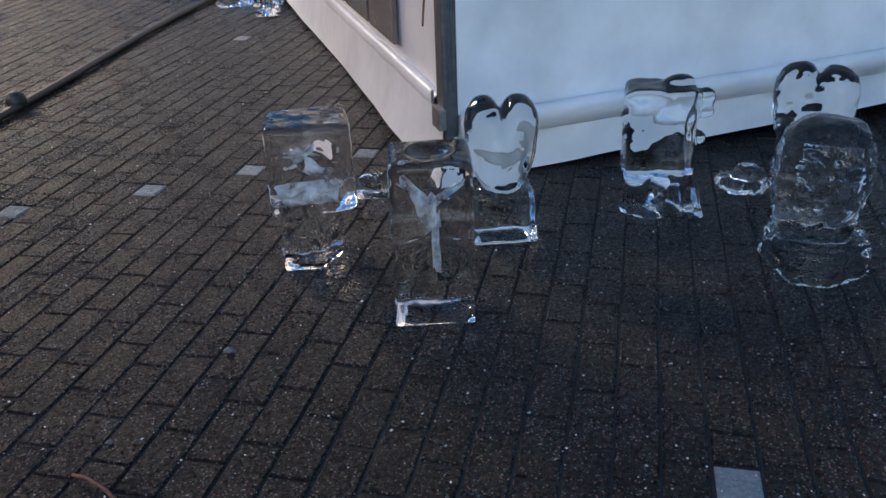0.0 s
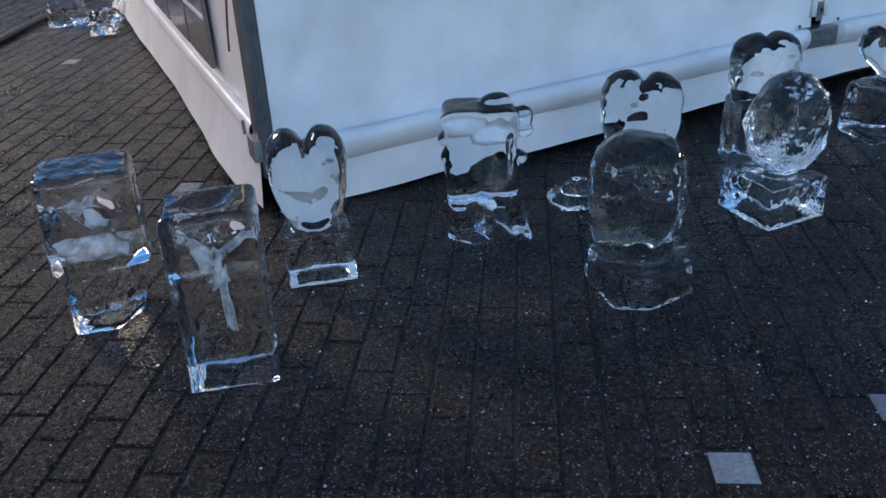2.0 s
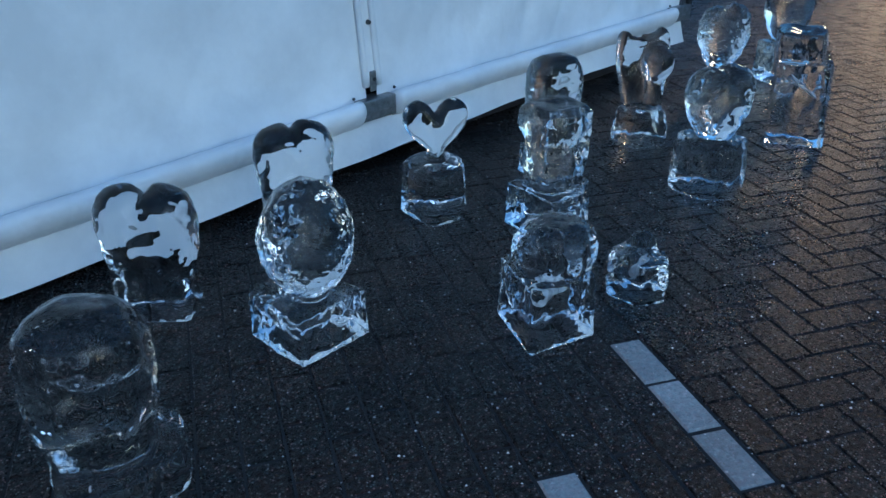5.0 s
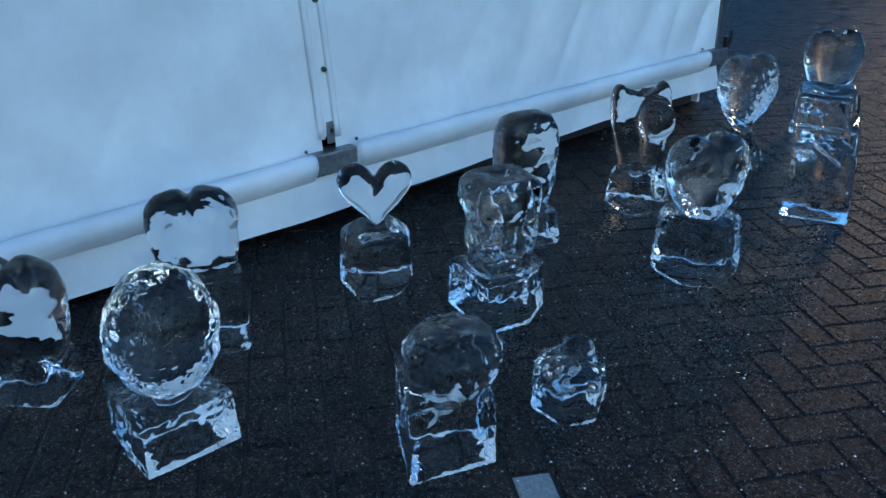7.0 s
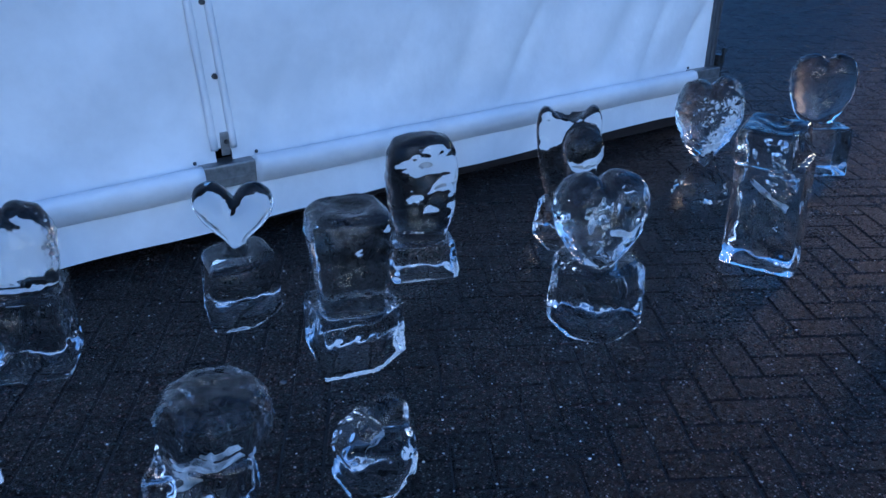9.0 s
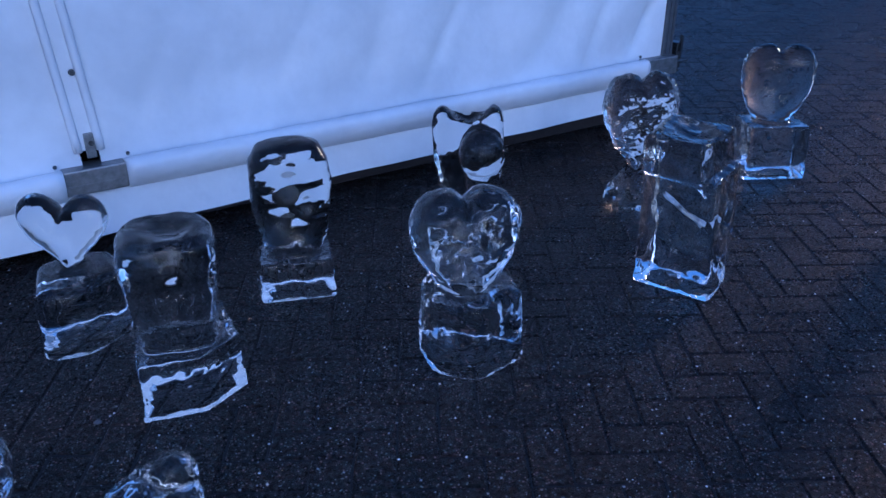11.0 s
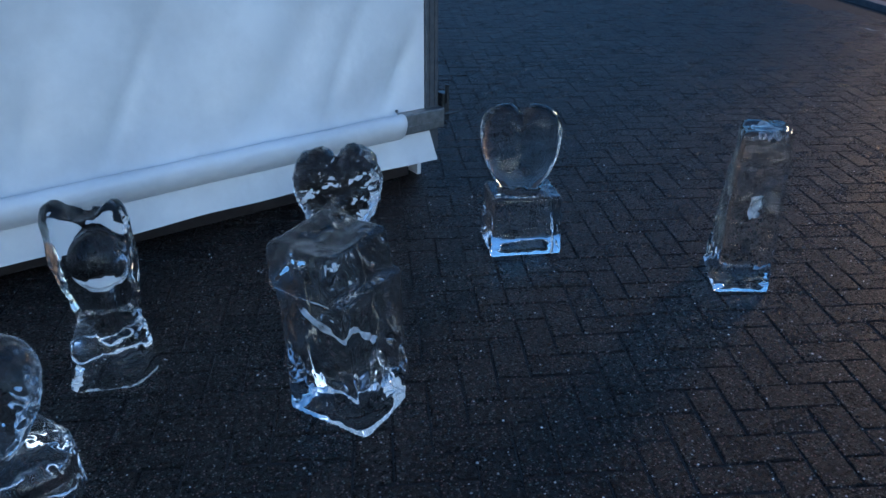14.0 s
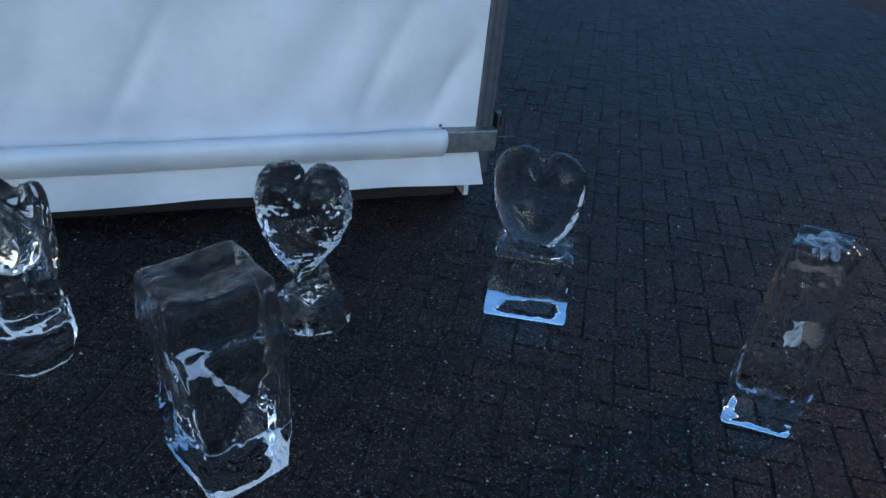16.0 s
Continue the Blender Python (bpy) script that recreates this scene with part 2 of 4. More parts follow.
# brick setts beyond the hose, laid the other way
for row in range(0, 60):
    for col in range(-30, 60):
        c = HOSE_A - (0.12 + row * WIDE) * Vector((HOSE_WAY.y, -HOSE_WAY.x, 0)) + (col + 0.5 * (row % 2)) * LONG * HOSE_WAY
        if -5.5 < c.x < 3 and 1.5 < c.y < 11:
            pavers.append((c, math.atan2(HOSE_WAY.y, HOSE_WAY.x), LONG, "whole"))


# ---- kerb, gutter and stripe at the far end ----
def along(c, length, width, z0, z1, bevel=0.008):
    bm = bmesh.new()
    box(bm, (-length / 2, -width / 2, z0), (length / 2, width / 2, z1), bevel)
    bmesh.ops.transform(bm, matrix=pose(c[0], c[1], 0, 0, 0, 65.0), verts=bm.verts)
    return bm


KERB, nt, p = material("bluish_kerb_stone")
nt.links.new(ramp(nt, world_noise(nt, 25, 5), [(0.3, (0.07, 0.075, 0.085)), (0.7, (0.13, 0.135, 0.145))]), p.inputs["Base Color"])
p.inputs["Roughness"].default_value = 0.6
kerb = holder("kerb")
tagged(kerb, "low grey stone kerb at the edge of the square", "kerb", kind="structure")
for n in range(14):
    c = Vector((11.72, 4.1, 0)) + (n - 6) * 1.0 * Vector((0.4226, 0.9063, 0))
    part("kerb_stone", along(c, 0.99, 0.13, -0.1, 0.05), KERB, kerb)
bm = along((15.8, 2.3), 16, 7.6, -0.1, 0.02)
tagged(new("road", finish(bm, "road", PAVER_FAR)), "dark wet roadway beyond the kerb", "road", kind="structure")

# ---- plain unseen walls added round the square to block the low sky ----
SKY_BLOCKER, nt, p = material("dark_sky_blocker")
nt.links.new(ramp(nt, world_noise(nt, 1.2, 5), [(0.3, (0.04, 0.034, 0.03)), (0.7, (0.09, 0.07, 0.06))]), p.inputs["Base Color"])
p.inputs["Roughness"].default_value = 0.85
for name, lo, hi in (("backdrop_east", (26, -30, -0.05), (27, 30, 4)), ("backdrop_north", (-20, 24, -0.05), (26, 25, 4)), ("backdrop_west", (-21, -30, -0.05), (-20, 25, 8))):
    bm = bmesh.new()
    box(bm, lo, hi)
    tagged(new(name, finish(bm, name, SKY_BLOCKER)), "plain unseen dark wall added to block the low sky", "backdrop", kind="structure")

# ---- the tent ----
X0, X1, YF, YB, EAVE = 0.86, 6.05, 2.82, 8.2, 2.35
XJ = 3.425                                   # joint of the two front panels


def rail_z(x):
    return 0.203 + 0.061 * min(1.0, max(0.0, (x - 1.0) / 2.5)) + 0.018 * min(1.0, max(0.0, (x - 3.5) / 2.3))


def hem_z(x):
    return 0.005 + 0.105 * min(1, max(0, (x - 1.0) / 4.0)) + 0.006 * math.sin(7 * x) * math.sin(2.3 * x + 1)


tent = holder("tent", pose(X0, YF, 0))
tagged(tent, "white PVC marquee tent with aluminium frame on the paving", "tent")


def cloth(bm, x_of, nx, nz, place):
    """A sheet of nx by nz quads with a back 6 mm behind it."""
    front = [[bm.verts.new(place(i / nx, k / nz, 0.0)) for k in range(nz + 1)] for i in range(nx + 1)]
    for i in range(nx):
        for k in range(nz):
            bm.faces.new((front[i][k], front[i + 1][k], front[i + 1][k + 1], front[i][k + 1]))


def folds(x, z):
    """Soft slanting wrinkles, strongest low down towards the far end."""
    f = noise.noise(Vector((x * 1.3 + z * 0.5, z * 0.6, 3.0))) * 0.012
    low = math.exp(-((z - 0.50) / 0.36) ** 2)
    end = 0.35 + 0.9 * max(0.0, (x - 3.6) / 2.5)
    f += low * end * 0.018 * noise.noise(Vector((x * 3.4 - z * 2.2, z * 1.1, 8.0)))
    f += low * end * 0.017 * (1 - abs(noise.noise(Vector((x * 3.9 - z * 2.1, z * 0.9, 1.0))))) ** 3
    return f * 1.9


def front_panel(x0, x1, lean0=0.0, lean1=0.0):
    bm = bmesh.new()

    def place(a, b, _):
        x = x0 + a * (x1 - x0)
        z0 = rail_z(x) - 0.03
        z = z0 + b * (EAVE - z0)
        edge = min(1, min(a, 1 - a) * (x1 - x0) / 0.12) * min(1, b * 7)
        return (x - X0 - 0.065 * (z - 0.33) * (lean0 * (1 - a) + lean1 * a), folds(x, z) * edge, z)
    cloth(bm, None, 130, 90, place)
    return part("wall_panel", bm, PVC, tent, "white PVC sheet with soft wrinkles", True)


def rolled_hem(x0, x1):
    """The fabric sleeve round the bottom rail: a sagging tube."""
    bm = bmesh.new()
    n, sides, rings = 90, 22, []
    for i in range(n + 1):
        x = x0 + (x1 - x0) * i / n
        r = 0.060 + 0.003 * noise.noise(Vector((x * 5, 0, 2)))
        zc = rail_z(x) + 0.003 * noise.noise(Vector((x * 3, 5, 2)))
        rings.append([bm.verts.new((x - X0, -0.022 - r * 0.85 * math.cos(q) - 0.024 * math.sin(q) - 0.002 * noise.noise(Vector((x * 18, q * 2, 0))), zc + r * math.sin(q))) for q in (2 * math.pi * k / sides for k in range(sides))])
    for r0, r1 in zip(rings, rings[1:]):
        for k in range(sides):
            bm.faces.new((r0[k], r0[(k + 1) % sides], r1[(k + 1) % sides], r1[k]))
    bm.faces.new(rings[0])
    bm.faces.new(rings[-1])
    return part("hem_sleeve", bm, PVC, tent, "fabric sleeve round the bottom rail", True)


def skirt(x0, x1, flare=0.0):
    bm = bmesh.new()

    def place(a, b, _):
        x = x0 + a * (x1 - x0)
        top, low = rail_z(x) - 0.035, hem_z(x)
        out = -0.01 - 0.025 * (1 - b) + 0.006 * noise.noise(Vector((x * 4, b, 4)))
        return (x - X0 + flare * (1 - b) * a, out, low + b * (top - low))
    cloth(bm, None, 80, 6, place)
    return part("skirt", bm, PVC, tent, "loose white bottom flap", True)


front_panel(X0 + 0.05, XJ - 0.03, 0, 1)
front_panel(XJ + 0.03, X1 - 0.03, 1, 0)
rolled_hem(X0 + 0.05, XJ - 0.10)
rolled_hem(XJ + 0.10, X1 - 0.17)
skirt(X0 + 0.03, X1 - 0.02, 0.03)

# upright joint between the panels: overlap strip, two keder cords, bolts and a bracket, leaning a little
def joint_x(z):
    return XJ - X0 - 0.065 * (z - 0.33)


bm = bmesh.new()
box(bm, (-0.035, -0.006, 0.36), (0.035, 0.012, EAVE), 0.004)
for v in bm.verts:
    v.co.x += joint_x(v.co.z)
part("joint_strip", bm, PVC, tent, "white overlap strip at the panel joint")
for dx in (-0.036, 0.034):
    bm = bmesh.new()
    tube(bm, [(joint_x(z) + dx + 0.003 * math.sin(z * 5), -0.010, z) for z in [0.36 + 0.05 * k for k in range(40)]], 0.014, 8)
    part("keder_cord", bm, PVC, tent, smooth=True)
for z in (0.385, 0.62, 0.87, 1.12, 1.4):
    bm = bmesh.new()
    bmesh.ops.create_cone(bm, cap_ends=True, segments=12, radius1=0.011, radius2=0.008, depth=0.014, matrix=pose(joint_x(z) + 0.012, -0.012, z, 90))
    part("bolt", bm, STEEL, tent)
bm = bmesh.new()
box(bm, (joint_x(0.38) - 0.008, -0.014, 0.335), (joint_x(0.38) + 0.024, -0.004, 0.42), 0.003)
part("bracket", bm, ALU, tent, "small aluminium bracket")


def rail_block(x0, x1, mat=ALU):
    z0, z1 = rail_z(x0) - 0.035, rail_z(x0) + 0.052
    bm = bmesh.new()
    box(bm, (x0 - X0, -0.045, z0), (x1 - X0, 0.04, z1), 0.006)
    box(bm, (x0 - X0 + 0.004, -0.048, z0 + 0.03), (x1 - X0 - 0.004, -0.044, z0 + 0.036))
    part("bottom_rail", bm, mat, tent, "bare grey aluminium rail")


rail_block(XJ - 0.10, XJ + 0.10)
rail_block(X1 - 0.17, X1 + 0.04)
# bolts that hold the sleeve's ends
for x in (XJ - 0.115, XJ + 0.115, X1 - 0.185):
    bm = bmesh.new()
    bmesh.ops.create_uvsphere(bm, u_segments=8, v_segments=5, radius=0.007, matrix=Matrix.Translation((x - X0, -0.02, rail_z(x) + 0.068)))
    part("stud", bm, STEEL, tent)
# corner posts
for x, w, foot in ((X0, 0.05, 0.13), (X1 - 0.03, 0.062, 0.14)):
    bm = bmesh.new()
    box(bm, (x - X0 - 0.005, -0.01, foot), (x - X0 + w, 0.085, EAVE), 0.008)
    box(bm, (x - X0 + 0.015, -0.014, 0.34), (x - X0 + 0.023, -0.009, EAVE))
    box(bm, (x - X0 + w - 0.022, -0.014, 0.34), (x - X0 + w - 0.014, -0.009, EAVE))
    part("corner_post", bm, POST, tent, "grey aluminium corner post")
# clamp with screws on the far corner
bm = bmesh.new()
box(bm, (X1 - X0 + 0.04, -0.03, 0.27), (X1 - X0 + 0.075, 0.02, 0.39), 0.005)
box(bm, (X1 - X0 + 0.05, -0.045, 0.35), (X1 - X0 + 0.062, -0.03, 0.43), 0.002)
tube(bm, [(X1 - X0 + 0.03, -0.03, 0.30), (X1 - X0 + 0.12, -0.03, 0.30)], 0.007, 8)
tube(bm, [(X1 - X0 + 0.05, -0.04, 0.26), (X1 - X0 + 0.05, 0.05, 0.26)], 0.007, 8)
part("corner_clamp", bm, STEEL, tent, "dark steel corner clamp with screws")
# clamp on the near corner
bm = bmesh.new()
box(bm, (-0.03, -0.02, 0.20), (0.0, 0.07, 0.28), 0.004)
box(bm, (-0.055, -0.02, 0.31), (-0.045, -0.01, 0.36), 0.002)
part("corner_bracket", bm, ALU, tent, "bare corner bracket")

# the side wall, running back from the near corner, with its window
bm = bmesh.new()


def side_place(a, b, _):
    y = 0.09 + a * (YB - YF - 0.09)
    z = 0.29 + b * (EAVE - 0.29)
    return (0.02 + 0.012 * noise.noise(Vector((y * 1.2, z * 0.8, 0))) + 0.006 * noise.noise(Vector((y * 4 + z * 3, z * 2, 6))), y, z)


cloth(bm, None, 80, 40, side_place)
part("side_wall", bm, PVC, tent, "white side sheet lit by warm street light", True)
bm = bmesh.new()
rings = []
for i in range(61):
    y = 0.09 + (YB - YF - 0.1) * i / 60
    r = 0.04 + 0.003 * noise.noise(Vector((y * 5, 1, 2)))
    rings.append([bm.verts.new((0.012 - r * 0.7 * math.cos(q), y, 0.275 + r * math.sin(q))) for q in (2 * math.pi * k / 12 for k in range(12))])
for r0, r1 in zip(rings, rings[1:]):
    for k in range(12):
        bm.faces.new((r0[k], r0[(k + 1) % 12], r1[(k + 1) % 12], r1[k]))
part("hem_sleeve", bm, PVC, tent, "fabric sleeve round the side rail", True)
bm = bmesh.new()


def flap_place(a, b, _):
    y = -0.02 + a * (YB - YF)
    wave = 0.5 + 0.5 * math.sin(2.1 * y + 0.8) + 0.35 * noise.noise(Vector((y * 2.5, 0, 9)))
    out = (1 - b) ** 1.4 * (0.032 + 0.028 * wave) * min(1.0, 0.3 + max(0.0, y) / 0.3)
    return (-0.012 - out, y, max(0.006, 0.012 + b * 0.255 + 0.02 * (1 - b) * wave))


cloth(bm, None, 120, 8, flap_place)
part("side_flap", bm, PVC, tent, "loose wavy bottom flap spread onto the paving", True)
for y0, y1 in ((0.66, 1.12), (1.17, 1.68), (1.73, 2.25)):
    bm = bmesh.new()
    box(bm, (-0.014, y0, 0.37), (0.004, y1, 1.45), 0.004)
    pane = part("side_window", bm, WINDOW, tent, "dim clear window film")
    for z in (0.575, 0.80, 1.03):
        bm = bmesh.new()
        box(bm, (-0.019, y0 + 0.005, z - 0.009), (-0.0135, y1 - 0.005, z + 0.009), 0.002)
        part("glazing_bar", bm, PVC, pane, "pale strip across the window film")
bm = bmesh.new()
tube(bm, [(-0.012 + 0.012 * math.sin(z * 9), 0.17 + 0.02 * math.sin(z * 6), z) for z in [0.55 + 0.04 * k for k in range(30)]], 0.004, 6)
part("cord", bm, TWIG, tent, "thin brown cord", True)
# far and back sides and the roof that close the tent
bm = bmesh.new()
box(bm, (X1 - X0 - 0.02, 0.08, 0.004), (X1 - X0, YB - YF, EAVE))
part("far_side_wall", bm, PVC, tent)
bm = bmesh.new()
box(bm, (0.03, YB - YF, 0.02), (X1 - X0, YB - YF + 0.02, EAVE))
part("back_wall", bm, PVC, tent)
bm = bmesh.new()
w, d, h = X1 - X0, YB - YF, EAVE
vs = [bm.verts.new(q) for q in ((-0.05, -0.05, h), (w + 0.05, -0.05, h), (w + 0.05, d + 0.05, h), (-0.05, d + 0.05, h), (w / 2, d / 2, h + 1.2))]
for k in range(4):
    bm.faces.new((vs[k], vs[(k + 1) % 4], vs[4]))
bm.faces.new(vs[:4][::-1])
part("roof", bm, PVC, tent)
# timber deck under the tent, set back behind the flap; shade painted near-black
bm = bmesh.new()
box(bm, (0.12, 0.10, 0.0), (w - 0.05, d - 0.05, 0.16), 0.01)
part("deck", bm, DECK, tent, "floor deck behind the flap, coloured near-black for the shade")


# ---- hose and twig ----
bm = bmesh.new()
start, side = HOSE_A - 0.9 * HOSE_WAY, Vector((HOSE_WAY.y, -HOSE_WAY.x, 0))
pts = [start + HOSE_WAY * 0.2 * k + side * 0.02 * math.sin(k * 0.35) + Vector((0, 0, 0.021)) for k in range(46)]
tube(bm, pts, 0.021, 10)
hose = new("hose", finish(bm, "hose", RUBBER, True))
tagged(hose, "thick black rubber hose lying across the paving", "hose")
bm = bmesh.new()
bmesh.ops.create_uvsphere(bm, u_segments=14, v_segments=9, radius=0.05, matrix=Matrix.Translation(HOSE_A + Vector((0, 0, 0.045))))
for v in bm.verts:
    v.co.z = max(0.0, v.co.z)
part("coupling", bm, RUBBER, hose, "black ball-shaped coupling", True)

bm = bmesh.new()
tube(bm, [(-0.40, 1.53, 0.006), (-0.37, 1.50, 0.016), (-0.33, 1.45, 0.014), (-0.30, 1.40, 0.006), (-0.29, 1.33, 0.005)], 0.004, 7)
tagged(new("twig", finish(bm, "twig", TWIG, True)), "thin reddish curved twig on the wet paving", "twig")


# ---- ice: each carving is one body ----
def add_block(bm, w, d, z0, z1, top=1.0, at=(0, 0), yaw=0, bevel=0.02, lean=(0, 0)):
    made = bmesh.ops.create_cube(bm, size=1.0)
    for v in made["verts"]:
        up = v.co.z > 0
        k = top if up else 1.0
        v.co = Vector((v.co.x * w * k + (lean[0] if up else 0), v.co.y * d * k + (lean[1] if up else 0), z1 if up else z0))
    edges = [e for e in {e for v in made["verts"] for e in v.link_edges} if z0 > 0.05 or max(v.co.z for v in e.verts) > z0 + 0.001]
    out = bmesh.ops.bevel(bm, geom=edges, offset=bevel, segments=3, affect='EDGES', profile=0.5)
    verts = {v for f in out["faces"] for v in f.verts} | {v for v in made["verts"] if v.is_valid}
    bmesh.ops.transform(bm, matrix=pose(at[0], at[1], 0, 0, 0, yaw), verts=list(verts))


def add_ball(bm, rx, ry, rz, at, facets=3):
    made = bmesh.ops.create_icosphere(bm, subdivisions=facets, radius=1.0)
    for v in made["verts"]:
        v.co = Vector((v.co.x * rx + at[0], v.co.y * ry + at[1], v.co.z * rz + at[2]))


def add_prism(bm, poly, z0, z1, top=1.0, bevel=0.02, shift=(0, 0), upper=None):
    """A block over a plan polygon; its top is shrunk by top and moved by shift, or given as a polygon of its own."""
    cx, cy = sum(q[0] for q in poly) / len(poly), sum(q[1] for q in poly) / len(poly)
    if upper is None:
        upper = [((x - cx) * top + cx + shift[0], (y - cy) * top + cy + shift[1]) for x, y in poly]
    low = [bm.verts.new((x, y, z0)) for x, y in poly]
    high = [bm.verts.new((x, y, z1)) for x, y in upper]
    n = len(poly)
    bm.faces.new(low[::-1])
    bm.faces.new(high)
    for k in range(n):
        bm.faces.new((low[k], low[(k + 1) % n], high[(k + 1) % n], high[k]))
    edges = [e for e in {e for v in low + high for e in v.link_edges} if z0 > 0.05 or max(v.co.z for v in e.verts) > z0 + 0.001]
    bmesh.ops.bevel(bm, geom=edges, offset=bevel, segments=3, affect='EDGES', profile=0.5)


def add_loft(bm, rings, at=(0, 0), yaw=0, power=3.0, sides=36):
    """A body of rounded-square rings (z, half width, half depth), bottom to top."""
    m = pose(at[0], at[1], 0, 0, 0, yaw)
    made = []
    for z, rx, ry in rings:
        ring = []
        for k in range(sides):
            q = 2 * math.pi * k / sides
            c, d = math.cos(q), math.sin(q)
            ring.append(bm.verts.new(m @ Vector((rx * math.copysign(abs(c) ** (2 / power), c), ry * math.copysign(abs(d) ** (2 / power), d), z))))
        made.append(ring)
    for r0, r1 in zip(made, made[1:]):
        for k in range(sides):
            bm.faces.new((r0[k], r0[(k + 1) % sides], r1[(k + 1) % sides], r1[k]))
    bm.faces.new(made[0][::-1])
    bm.faces.new(made[-1])


def add_plate(bm, outline, depth, at=(0, 0), yaw=0, bevel=0.02):
    """An upright slab with the given outline (x, z)."""
    m = pose(at[0], at[1], 0, 0, 0, yaw)
    front = [bm.verts.new(m @ Vector((x, -depth / 2, z))) for x, z in outline]
    back = [bm.verts.new(m @ Vector((x, depth / 2, z))) for x, z in outline]
    n = len(outline)
    bm.faces.new(front)
    bm.faces.new(back[::-1])
    for k in range(n):
        bm.faces.new((front[k], front[(k + 1) % n], back[(k + 1) % n], back[k]))
    bmesh.ops.bevel(bm, geom=list({e for v in front + back for e in v.link_edges}), offset=bevel, segments=3, affect='EDGES', profile=0.5)


def around(at, points):
    """Plan points taken relative to a carving's place, counter-clockwise."""
    pts = [(x - at[0], y - at[1]) for x, y in points]
    area = sum(a[0] * b[1] - a[1] * b[0] for a, b in zip(pts, pts[1:] + pts[:1]))
    return pts if area > 0 else pts[::-1]


def add_heart(bm, w, h, d, at, yaw=0, cleft=0.28, blunt=0.0, lean=0.0):
    """A pillowed heart standing on its point: w wide, h high, d deep; blunt: how wide the foot stays."""
    m = pose(*at, 0, 0, yaw)
    n, rings = 40, []
    layers = 9
    for j in range(layers):
        s = -1 + 2 * j / (layers - 1)
        shrink = math.sqrt(max(0.0, 1 - abs(s) ** 2.1)) * 0.84 + 0.16
        ring = []
        for i in range(n):
            q = 2 * math.pi * i / n
            x = math.sin(q) ** 3
            z = (13 * math.cos(q) - 5 * math.cos(2 * q) - 2 * math.cos(3 * q) - math.cos(4 * q)) / 17
            z = (z + 1.0) / 1.72
            if z > 0.6 and abs(x) < 0.5:
                z += (1 - abs(x) / 0.5) * (0.28 - cleft) * 0.9
            low = min(1.0, max(0.0, (0.8 - z) / 0.3))
            x = math.copysign(abs(x) ** (1 - 0.72 * blunt * low), x)
            ring.append(bm.verts.new(m @ Vector((x * w / 2 * shrink, s * d / 2 + lean * z, ((z - 0.5) * shrink + 0.5) * h))))
        rings.append(ring)
    for r0, r1 in zip(rings, rings[1:]):
        for i in range(n):
            bm.faces.new((r0[i], r0[(i + 1) % n], r1[(i + 1) % n], r1[i]))
    bm.faces.new(rings[0])
    bm.faces.new(rings[-1][::-1])


